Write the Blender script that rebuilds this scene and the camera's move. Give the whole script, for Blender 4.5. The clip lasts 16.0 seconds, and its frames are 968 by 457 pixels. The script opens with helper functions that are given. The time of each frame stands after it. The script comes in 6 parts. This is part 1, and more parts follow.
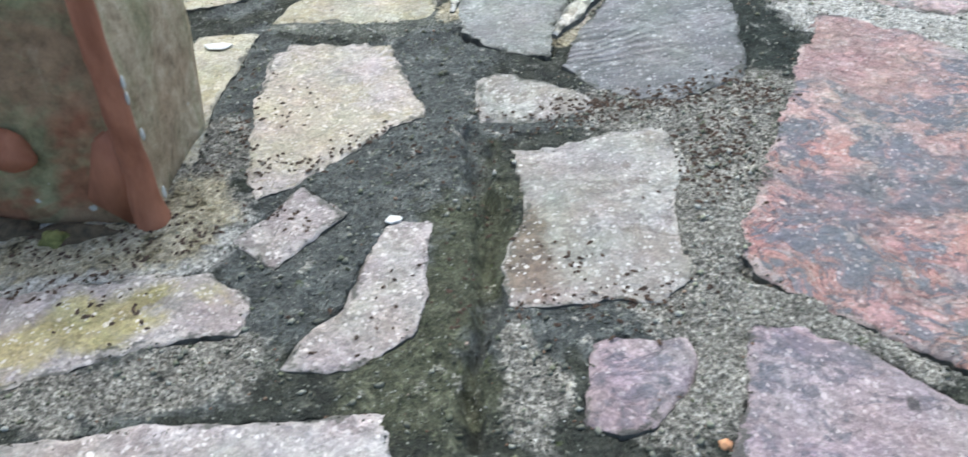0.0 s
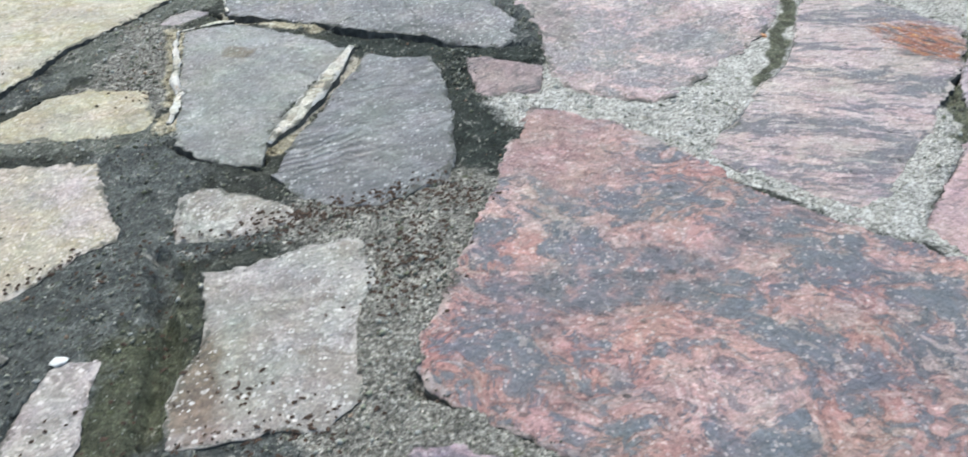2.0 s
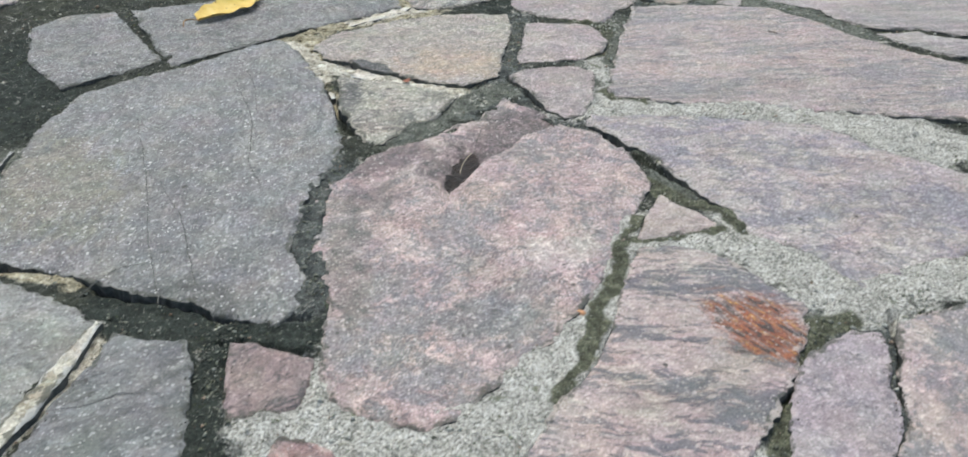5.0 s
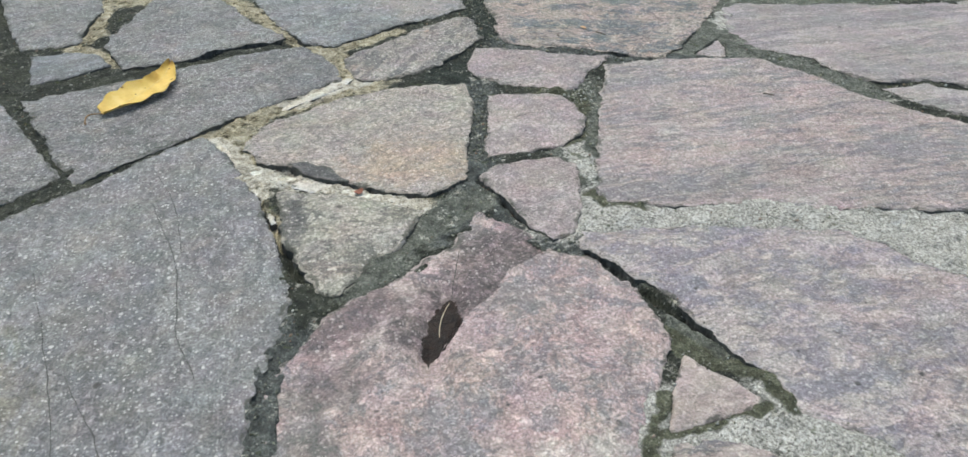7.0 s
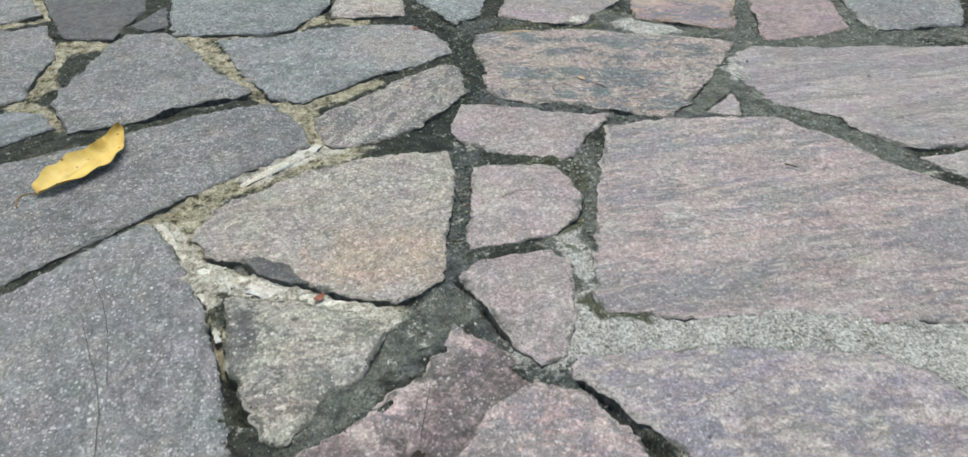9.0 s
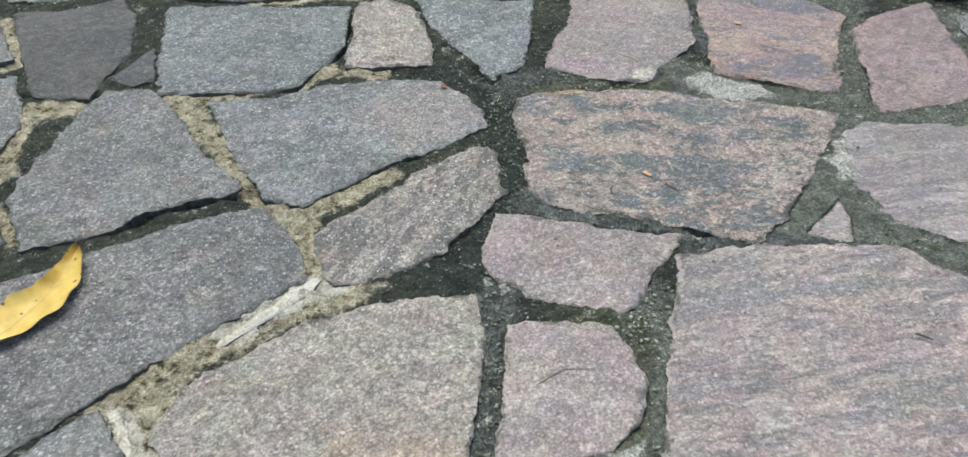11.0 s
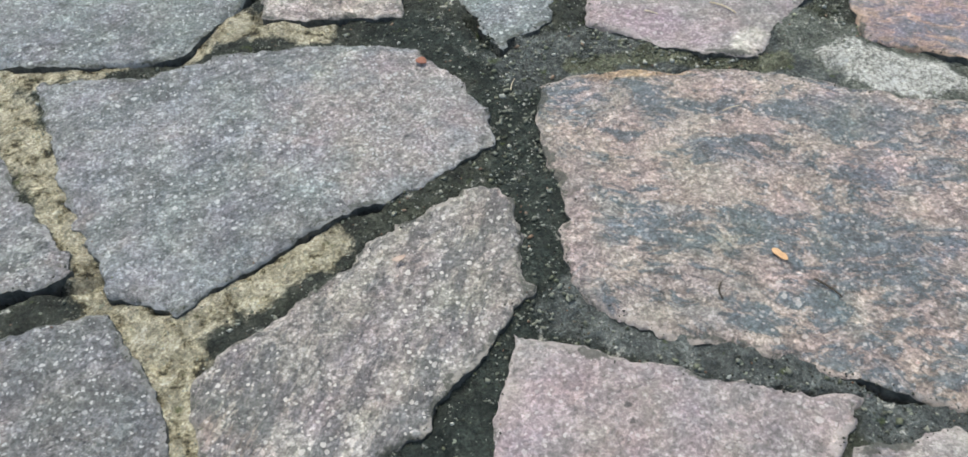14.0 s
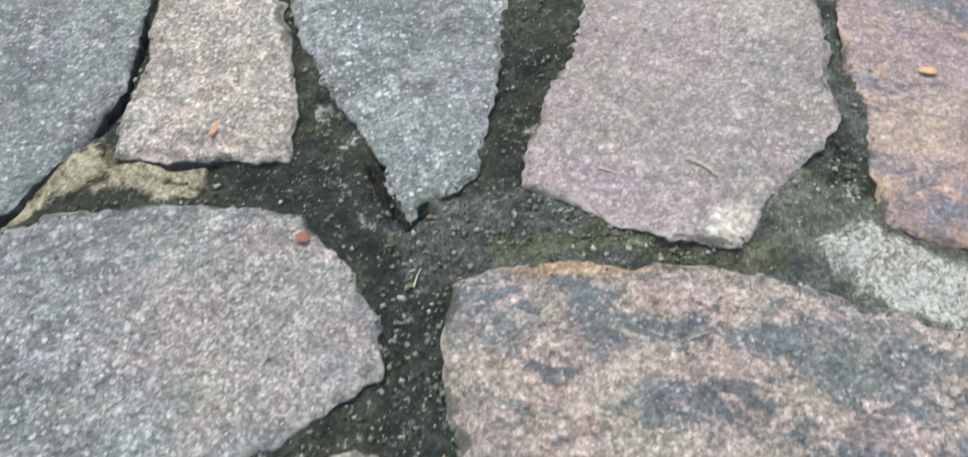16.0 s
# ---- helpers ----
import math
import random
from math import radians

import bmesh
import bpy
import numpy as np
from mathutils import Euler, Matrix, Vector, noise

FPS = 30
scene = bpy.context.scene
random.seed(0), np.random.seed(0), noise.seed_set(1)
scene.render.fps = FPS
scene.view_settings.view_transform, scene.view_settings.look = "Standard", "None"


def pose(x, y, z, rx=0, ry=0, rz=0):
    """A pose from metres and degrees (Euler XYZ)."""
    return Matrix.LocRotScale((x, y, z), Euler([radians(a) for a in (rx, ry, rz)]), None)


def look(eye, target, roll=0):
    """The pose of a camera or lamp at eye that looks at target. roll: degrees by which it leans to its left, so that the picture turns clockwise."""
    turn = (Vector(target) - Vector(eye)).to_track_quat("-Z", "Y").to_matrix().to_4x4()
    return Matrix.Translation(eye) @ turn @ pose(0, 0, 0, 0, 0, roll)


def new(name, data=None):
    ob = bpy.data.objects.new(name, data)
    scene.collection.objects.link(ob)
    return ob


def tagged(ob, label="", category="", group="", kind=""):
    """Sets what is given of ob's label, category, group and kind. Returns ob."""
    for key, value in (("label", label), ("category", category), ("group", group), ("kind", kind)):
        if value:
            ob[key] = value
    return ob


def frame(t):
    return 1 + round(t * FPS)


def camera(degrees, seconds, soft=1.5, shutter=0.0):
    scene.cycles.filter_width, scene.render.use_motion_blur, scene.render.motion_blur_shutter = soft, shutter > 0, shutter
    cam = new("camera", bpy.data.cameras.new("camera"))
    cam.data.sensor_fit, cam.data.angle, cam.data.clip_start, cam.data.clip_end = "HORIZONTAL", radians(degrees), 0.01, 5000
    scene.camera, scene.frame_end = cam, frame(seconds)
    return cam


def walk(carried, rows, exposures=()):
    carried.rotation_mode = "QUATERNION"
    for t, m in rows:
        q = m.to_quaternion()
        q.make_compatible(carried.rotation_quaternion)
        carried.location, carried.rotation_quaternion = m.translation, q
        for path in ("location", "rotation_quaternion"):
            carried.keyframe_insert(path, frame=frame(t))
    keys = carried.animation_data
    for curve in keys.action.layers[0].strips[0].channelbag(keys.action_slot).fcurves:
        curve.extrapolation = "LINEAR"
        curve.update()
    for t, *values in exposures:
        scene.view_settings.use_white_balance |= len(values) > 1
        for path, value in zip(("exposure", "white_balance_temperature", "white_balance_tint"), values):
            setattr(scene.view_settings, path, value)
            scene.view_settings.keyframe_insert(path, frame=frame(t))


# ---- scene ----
from mathutils import geometry

cam = camera(55.1, 16.0, soft=1.5, shutter=0.3)
PATH = [
    (0, (0.156, 0.065, 0.352), (0.018, 1.644, -0.868), -3.8),
    (0.5, (0.194, 0.076, 0.359), (0.14, 1.677, -0.838), -3.3),
    (1, (0.223, 0.084, 0.357), (0.241, 1.708, -0.811), -3.1),
    (1.5, (0.249, 0.082, 0.356), (0.337, 1.718, -0.792), -2.6),
    (2, (0.275, 0.088, 0.368), (0.429, 1.739, -0.75), -2.2),
    (2.5, (0.305, 0.1, 0.392), (0.517, 1.771, -0.686), -2.3),
    (3, (0.31, 0.142, 0.391), (0.531, 1.824, -0.669), -2.0),
    (3.5, (0.347, 0.201, 0.413), (0.568, 1.891, -0.633), -1.7),
    (4, (0.405, 0.242, 0.431), (0.653, 1.934, -0.606), -0.5),
    (4.5, (0.435, 0.273, 0.452), (0.669, 1.967, -0.585), -0.6),
    (5, (0.467, 0.3, 0.483), (0.708, 1.988, -0.561), -0.3),
    (5.2, (0.48, 0.311, 0.504), (0.728, 2.001, -0.536), -0.3),
    (7.3, (0.47, 0.591, 0.546), (0.866, 2.2, -0.574), -1.3),
    (7.5, (0.478, 0.605, 0.544), (0.891, 2.204, -0.584), -1.0),
    (8, (0.524, 0.647, 0.585), (0.932, 2.241, -0.552), -1.1),
    (8.5, (0.53, 0.697, 0.603), (0.93, 2.302, -0.521), -1.2),
    (9, (0.544, 0.736, 0.568), (0.883, 2.351, -0.561), -2.4),
    (9.5, (0.597, 0.831, 0.608), (0.876, 2.453, -0.53), -3.7),
    (10, (0.605, 0.904, 0.638), (0.849, 2.501, -0.54), -4.2),
    (10.2, (0.609, 0.931, 0.656), (0.84, 2.517, -0.54), -4.3),
    (12.3, (0.676, 1.306, 0.569), (0.848, 2.742, -0.812), -5.0),
    (12.5, (0.675, 1.336, 0.571), (0.861, 2.755, -0.827), -4.8),
    (13, (0.666, 1.416, 0.538), (0.848, 2.778, -0.915), -5.0),
    (13.5, (0.682, 1.477, 0.489), (0.872, 2.817, -0.984), -4.7),
    (14, (0.697, 1.534, 0.471), (0.872, 2.836, -1.038), -4.8),
    (14.5, (0.719, 1.587, 0.456), (0.857, 2.8, -1.128), -4.9),
    (15, (0.75, 1.656, 0.459), (0.86, 2.83, -1.156), -5.4),
    (15.5, (0.786, 1.712, 0.455), (0.875, 2.88, -1.166), -5.9),
    (16, (0.817, 1.768, 0.454), (0.925, 2.969, -1.142), -5.5),
]
walk(cam, [(t, look(eye, target, roll)) for t, eye, target, roll in PATH], [(0, 1.2, 6250, 1), (0.5, 1.15, 6250, 1), (2, 1.06, 6350, 0), (3, 0.78, 6500, 0), (5, 0.82, 6660, -1), (7.5, 0.71, 6700, -2), (9, 0.76, 6680, -3), (12.5, 0.76, 6660, -1), (13.5, 0.80, 6660, -1), (14.5, 0.98, 6640, -1), (16, 1.03, 6680, -1)])
SKY, SUN = 0.12, 1.0

JOINTS = []


def joint(kind, width, line):
    """A joint filling: kind, half width and centre line in millimetres."""
    JOINTS.append((kind, width, line))


joint('pale', 14, [(418, 851), (477, 807), (540, 831)])
joint('pale', 22, [(528, 814), (611, 890), (655, 963)])
joint('pale', 12, [(663, 972), (709, 1045)])
joint('pale', 18, [(729, 1038), (826, 1027), (882, 969), (911, 920), (1018, 948)])
joint('pale', 16, [(729, 725), (668, 655), (612, 604), (629, 582), (684, 564)])
joint('pale', 14, [(395, 859), (464, 806), (518, 747), (486, 764)])
joint('grit', 30, [(209, 671), (281, 651), (264, 573), (256, 502), (242, 459)])
joint('grit', 20, [(283, 652), (266, 541), (252, 470), (296, 449), (344, 411)])
joint('grit', 20, [(252, 440), (247, 399), (219, 370)])
joint('grit', 25, [(-81, 540), (-87, 570), (-87, 632)])
joint('grit', 18, [(-127, 382), (-70, 390), (-14, 408)])
joint('pale', 16, [(785, 1379), (912, 1330), (1036, 1293), (1105, 1235), (1121, 1192)])
joint('pale', 12, [(398, 848), (460, 818), (506, 775), (514, 733)])
joint('cream', 14, [(558, 1796), (484, 1760), (407, 1721), (376, 1677), (408, 1567), (434, 1535), (504, 1512), (593, 1439)])
joint('cream', 12, [(388, 1609), (408, 1512), (426, 1409)])
joint('cream', 14, [(566, 1783), (550, 1823), (541, 1900), (498, 1939), (453, 2052), (417, 2140), (378, 2206), (477, 2192)])
joint('cream', 14, [(541, 1911), (596, 1935), (638, 1949)])
joint('cream', 14, [(555, 1786), (508, 1762), (464, 1751)])
joint('cream', 14, [(584, 2229), (657, 2198)])
joint('cream', 16, [(186, 2233), (260, 2215)])
joint('cream', 14, [(182, 2207), (175, 2098), (155, 2040), (198, 1995), (215, 1956)])
joint('cream', 12, [(479, 2483), (638, 2451), (734, 2446)])
joint('cream', 14, [(88, 2524), (139, 2379), (89, 2363)])
joint('cream', 9, [(226, 959), (200, 866), (182, 817), (163, 774)])
joint('cream', 8, [(94, 1098), (193, 1043)])
joint('cream', 8, [(42, 1062), (62, 941), (76, 836)])
joint('cream', 10, [(368, 1689), (424, 1535)])
joint('olive', 34, [(79, 600), (95, 560), (98, 512), (97, 456), (92, 390)])
joint('flush', 40, [(85, 600), (95, 540), (97, 456), (92, 380)])
joint('olive', 16, [(103, 640), (106, 590), (110, 545), (106, 500), (104, 440), (107, 385)])
joint('olive', 20, [(404, 1172), (399, 1086), (409, 1001)])
joint('olive', 20, [(330, 807), (355, 828)])
joint('olive', 20, [(819, 1674), (868, 1671)])
joint('olive', 20, [(891, 2102), (1047, 2098)])
joint('olive', 20, [(822, 1575), (862, 1637)])
joint('deep', 5, [(78, 1102), (115, 1091), (177, 1066), (241, 1022), (298, 999), (353, 972), (407, 968)])
joint('deep', 6, [(330, 1934), (379, 1953), (432, 1963), (481, 1960)])
joint('deep', 5, [(547, 1927), (597, 1953), (656, 1980), (679, 1983)])
joint('deep', 6, [(492, 1966), (503, 1947), (544, 1929)])
joint('deep', 6, [(356, 2229), (477, 2199), (543, 2190), (606, 2263), (626, 2336)])
joint('deep', 6, [(614, 2228), (685, 2205)])
joint('deep', 4, [(782, 2171), (803, 2121), (818, 2132)])
joint('deep', 7, [(211, 1614), (271, 1653), (357, 1700)])
joint('deep', 7, [(421, 1579), (499, 1530), (547, 1483), (601, 1452)])
joint('deep', 7, [(411, 1511), (432, 1407), (458, 1325)])
joint('deep', 7, [(158, 751), (106, 782), (79, 802)])
joint('deep', 6, [(112, 617), (114, 500), (115, 446), (117, 390), (121, 351)])
joint('deep', 5, [(90, 804), (117, 784), (159, 751)])
joint('deep', 5, [(270, 486), (298, 458), (332, 435), (368, 403)])
joint('deep', 6, [(742, 1315), (768, 1231), (801, 1167), (823, 1104)])
joint('deep', 6, [(671, 1470), (721, 1332)])
joint('deep', 4, [(906, 888), (880, 826), (862, 784)])
joint('deep', 4, [(790, 824), (768, 791)])
joint('deep', 3, [(946, 1776), (1005, 1733)])
joint('deep', 6, [(61, 2666), (115, 2603), (281, 2576), (446, 2494), (660, 2460)])
joint('deep', 6, [(171, 2273), (266, 2244)])
joint('deep', 6, [(628, 2398), (618, 2329)])
joint('deep', 5, [(340, 943), (410, 908)])
joint('grit', 10, [(139, 426), (149, 390), (149, 358)])
joint('ash', 26, [(-95, 386), (-39, 399), (-9, 442), (17, 496), (43, 526)])
joint('ash', 14, [(-87, 600), (-93, 705), (-94, 815)])
joint('ash', 22, [(36, 558), (57, 612), (84, 644)])
joint('ash', 10, [(835, 1824), (888, 1795)])
joint('ash', 18, [(949, 1753), (1065, 1731), (1109, 1753)])
joint('ash', 16, [(1030, 2053), (1070, 2040)])
joint('ash', 20, [(848, 897), (854, 887)])
joint('ash', 14, [(593, 1362), (644, 1404)])
joint('cream', 22, [(-179, 502), (-133, 507), (-80, 519), (-81, 563)])
joint('chalk', 9, [(421, 1550), (460, 1530), (504, 1506), (592, 1437)])
joint('chalk', 12, [(564, 1781), (508, 1762), (464, 1751)])
joint('chalk', 9, [(393, 1599), (424, 1523)])
joint('chalk', 8, [(549, 1790), (500, 1766)])
joint('chalk', 7, [(553, 2469), (638, 2454), (724, 2449)])
joint('grit', 14, [(10, 1037), (36, 954), (7, 994)])
joint('cream', 11, [(554, 2196), (597, 2220), (647, 2201)])
joint('pale', 16, [(1069, 2036), (1109, 2006)])
joint('pale', 42, [(409, 840), (445, 809), (490, 759), (525, 780), (574, 838), (622, 908), (645, 953)])
joint('pale', 26, [(645, 953), (694, 1023), (735, 1054)])
joint('pale', 30, [(741, 1051), (821, 1040), (861, 973), (886, 915), (982, 937)])
joint('sage', 20, [(848, 911), (875, 907), (908, 901)])
joint('ash', 24, [(780, 806), (735, 741), (693, 698)])
joint('ash', 18, [(898, 874), (850, 765), (810, 692)])
joint('sage', 22, [(508, 1306), (570, 1374), (651, 1425)])
joint('ash', 20, [(655, 1448), (724, 1712)])
joint('ash', 20, [(692, 1419), (715, 1340), (780, 1262)])
joint('sage', 16, [(784, 1160), (821, 1108)])
joint('sage', 18, [(767, 1384), (814, 1520), (870, 1687)])
joint('ash', 26, [(418, 1235), (409, 1133), (407, 991)])
joint('sage', 30, [(1062, 1767), (1140, 1848), (1206, 1930), (1144, 1771)])
joint('sage', 22, [(1124, 1763), (1162, 1672), (1196, 1603), (1219, 1563)])
joint('sage', 14, [(1071, 2069), (1139, 2004), (1216, 1949)])
joint('sage', 18, [(1214, 1928), (1307, 1899), (1429, 1879)])
joint('ash', 20, [(1159, 2355), (1099, 2146)])
joint('sage', 20, [(1312, 2145), (1238, 1976)])
joint('sage', 20, [(1444, 2101), (1417, 1958), (1393, 1890)])
joint('ash', 20, [(1078, 2328), (1253, 2351), (1342, 2185)])
joint('sage', 22, [(795, 1523), (798, 1472), (788, 1422)])
joint('pale', 10, [(801, 1521), (797, 1450)])
joint('cream', 30, [(416, 1718), (482, 1755), (575, 1782)])
joint('cream', 20, [(367, 1671), (399, 1662), (398, 1591), (414, 1523)])
joint('chalk', 20, [(418, 1545), (481, 1522), (552, 1478)])
joint('cream', 10, [(562, 1927), (653, 1954)])
joint('wet', 60, [(-59, 1668), (23, 1508), (4, 1408)])
joint('wet', 30, [(237, 997), (321, 964), (406, 932)])
joint('wet', 34, [(322, 945), (330, 845), (331, 765)])
joint('wet', 20, [(327, 949), (324, 863)])
joint('grit', 22, [(237, 606), (257, 582), (284, 655), (316, 696)])
joint('pale', 30, [(244, 470), (266, 443), (303, 439)])
joint('pale', 26, [(255, 549), (245, 486)])
joint('pale', 24, [(408, 799), (483, 775), (544, 814), (621, 899)])
joint('ash', 20, [(-140, 872), (-98, 917), (-56, 983), (-35, 1062)])
joint('pale', 30, [(791, 1388), (912, 1344), (1032, 1303), (1103, 1246), (1141, 1186)])
joint('pale', 14, [(512, 713), (600, 608), (637, 571), (679, 529)])
joint('flush', 100, [(-132, 459), (-66, 486), (-2, 457), (68, 484), (74, 618)])
joint('flush', 90, [(-107, 399), (-8, 408), (79, 390), (159, 399), (265, 465)])
joint('flush', 60, [(512, 713), (600, 608), (679, 529)])
joint('flush', 50, [(423, 831), (500, 764), (563, 809), (650, 952), (833, 1038), (886, 915)])
joint('sage', 34, [(-32, 997), (-4, 1076), (39, 1183), (56, 1301)])
joint('pale', 30, [(991, 1279), (1046, 1233), (1068, 1184), (1085, 1147)])
joint('chalk', 8, [(226, 959), (200, 866), (182, 817)])
joint('ash', 40, [(-13, 520), (20, 572), (67, 601), (59, 707), (67, 798)])
joint('ash', 24, [(-89, 774), (-84, 679), (-75, 601)])
joint('ash', 30, [(18, 475), (44, 514)])
joint('ash', 22, [(95, 651), (148, 662), (193, 674)])
joint('flush', 80, [(-84, 679), (28, 591), (59, 707), (77, 797)])
joint('flush', 50, [(-45, 801), (76, 808)])
joint('flush', 60, [(121, 433), (170, 441), (237, 466)])
joint('ash', 26, [(137, 435), (176, 444), (216, 449)])
joint('deep', 9, [(101, 635), (113, 569), (121, 536), (119, 486), (120, 437)])
joint('pebbly', 20, [(825, 2117), (895, 2108), (953, 2081)])
joint('pebbly', 18, [(811, 2077), (797, 1960)])
joint('pebbly', 16, [(1081, 2110), (1076, 2077)])
joint('pebbly', 16, [(714, 1929), (768, 1874)])
joint('pebbly', 16, [(429, 1059), (440, 1006), (406, 1001)])
joint('pebbly', 16, [(343, 974), (355, 875)])
joint('pebbly', 16, [(871, 1682), (846, 1623)])
joint('pebbly', 14, [(937, 902), (867, 798)])
joint('wet', 20, [(800, 2144), (797, 2059), (793, 1979), (768, 1927)])
joint('wet', 14, [(703, 2035), (775, 2068)])
joint('wet', 16, [(803, 1946), (879, 1910), (934, 1886)])
joint('pale', 34, [(752, 1354), (823, 1337), (879, 1316), (970, 1300), (1061, 1281)])
joint('pale', 40, [(-187, 493), (-135, 514), (-94, 526)])
joint('grit', 28, [(-15, 882), (23, 941), (25, 1065)])
joint('grit', 18, [(51, 883), (41, 981)])
joint('sage', 14, [(-69, 826), (11, 813), (69, 837)])
joint('ash', 14, [(855, 2106), (987, 2081), (1065, 2142)])
joint('sage', 16, [(1339, 2213), (1223, 1957)])
joint('sage', 20, [(1282, 2350), (1329, 2192)])
joint('sage', 18, [(1459, 2125), (1406, 1955), (1407, 1884)])
joint('sage', 16, [(1215, 1942), (1328, 1916), (1416, 1898)])
joint('pebbly', 14, [(725, 1722), (682, 1518)])
joint('pebbly', 16, [(771, 2024), (702, 2028)])
joint('sage', 22, [(1352, 1909), (1481, 1870), (1605, 1827), (1725, 1790)])
joint('chalk', 9, [(484, 1734), (541, 1781)])
joint('chalk', 10, [(473, 1512), (546, 1466), (592, 1432)])
joint('chalk', 9, [(372, 1660), (403, 1560), (420, 1500)])
joint('sage', 26, [(1118, 1745), (1135, 1708), (1172, 1663), (1204, 1592), (1216, 1543)])
joint('flush', 30, [(1118, 1745), (1135, 1708), (1172, 1663), (1204, 1592), (1216, 1543)])
joint('sage', 34, [(1127, 1739), (1159, 1838), (1185, 1900), (1252, 1916), (1340, 1882), (1418, 1850)])
joint('flush', 40, [(1031, 1718), (1115, 1705), (1130, 1830), (1185, 1900), (1340, 1882)])
joint('pale', 12, [(1150, 1820), (1172, 1870)])
joint('sage', 20, [(1062, 2006), (1158, 1969), (1193, 1925)])
joint('ash', 24, [(820, 2110), (900, 2100), (1000, 2070), (1062, 2020)])
joint('ash', 22, [(800, 1870), (850, 1835), (900, 1805), (950, 1775)])
joint('ash', 22, [(1031, 1718), (1115, 1705), (1082, 1797)])
joint('pebbly', 22, [(800, 2130), (800, 2040), (790, 1960), (778, 1900), (765, 1860)])
joint('pebbly', 16, [(780, 1840), (850, 1800), (920, 1780)])
joint('pebbly', 16, [(330, 960), (336, 900), (345, 850)])
joint('wet', 20, [(800, 2100), (798, 2000), (785, 1900), (740, 1830), (700, 1790)])
joint('wet', 16, [(790, 1870), (850, 1818), (920, 1785)])
joint('wet', 18, [(725, 2180), (790, 2110), (850, 2105)])
joint('wet', 18, [(680, 1760), (722, 1740), (720, 1690)])
joint('sage', 20, [(1040, 2090), (1052, 2055), (1095, 2018)])
joint('pale', 9, [(1050, 2050), (1075, 2030), (1100, 2012)])
joint('moss', 6, [(600, 826), (632, 874), (675, 960), (714, 1038), (735, 1078)])
joint('moss', 8, [(770, 1165), (795, 1110), (830, 1085), (836, 1045)])
joint('moss', 5, [(722, 1038), (770, 1042), (808, 1052)])
joint('moss', 9, [(745, 735), (790, 815), (838, 880), (866, 884)])
joint('moss', 10, [(722, 700), (745, 720), (760, 760)])
joint('moss', 8, [(790, 1405), (795, 1380), (830, 1366)])
joint('moss', 10, [(850, 1650), (835, 1600), (800, 1530)])
joint('moss', 8, [(860, 2095), (930, 2085), (1010, 2058)])
# lines of soil crumbs: width, number and line in millimetres
CRUMBS = (
    (20, 620, [(150, 652), (200, 668), (243, 680), (292, 692), (325, 680)]),
    (26, 330, [(285, 650), (270, 605), (262, 560)]),
    (28, 190, [(-180, 500), (-127, 497), (-86, 510), (-60, 528)]),
    (15, 120, [(-50, 590), (-9, 595), (45, 645)]),
    (22, 28, [(-45, 640), (-25, 690)]),
    (14, 70, [(132, 452), (222, 455)]),
    (26, 90, [(-175, 470), (-120, 462), (-75, 440)]),
    (22, 80, [(-85, 560), (-60, 640), (-85, 740)]),
    (26, 34, [(40, 420), (65, 440), (80, 480)]),
    (10, 30, [(-20, 545), (10, 520)]),
    (18, 90, [(95, 640), (108, 540), (112, 430)]),
    (20, 40, [(150, 500), (210, 465)]),
    (22, 60, [(-190, 900), (-150, 960), (-110, 985)]),
    (24, 70, [(60, 600), (90, 640), (140, 640)]),
    (22, 40, [(190, 440), (260, 470)]),
    (26, 70, [(5, 950), (25, 900), (15, 1000)]),
)

# ---- light: thin overcast, brighter towards the far side of the path ----
world = bpy.data.worlds.new("overcast_sky")
scene.world = world
world.use_nodes = True
wn = world.node_tree.nodes
sky = wn.new("ShaderNodeTexSky")
sky.sky_type = "NISHITA"
sky.sun_disc = False
sky.sun_elevation, sky.sun_rotation = radians(69), radians(-16)
sky.air_density, sky.dust_density, sky.ozone_density = 1.0, 4.0, 1.0
world.node_tree.links.new(sky.outputs["Color"], wn["Background"].inputs["Color"])
wn["Background"].inputs["Strength"].default_value = SKY
sun = new("sun", bpy.data.lights.new("sun", "SUN"))
sun.data.energy, sun.data.angle, sun.data.color = SUN, radians(35), (1.0, 0.97, 0.93)
sun.matrix_world = look((0.1, 2.9, 4.6), (0.6, 1.2, 0.0))


# ---- materials ----
def mat(name):
    m = bpy.data.materials.new(name)
    m.use_nodes = True
    return m, m.node_tree.nodes, m.node_tree.links, m.node_tree.nodes["Principled BSDF"]


def node(nodes, kind, **values):
    n = nodes.new(kind)
    for key, value in values.items():
        n.inputs[key].default_value = value
    return n


def ramp(nodes, links, source, stops):
    r = nodes.new("ShaderNodeValToRGB")
    while len(r.color_ramp.elements) < len(stops):
        r.color_ramp.elements.new(0.5)
    for e, (at, c) in zip(r.color_ramp.elements, stops):
        e.position = at
        e.color = (c, c, c, 1) if isinstance(c, (int, float)) else (*c, 1)
    links.new(source, r.inputs["Fac"])
    return r.outputs["Color"]


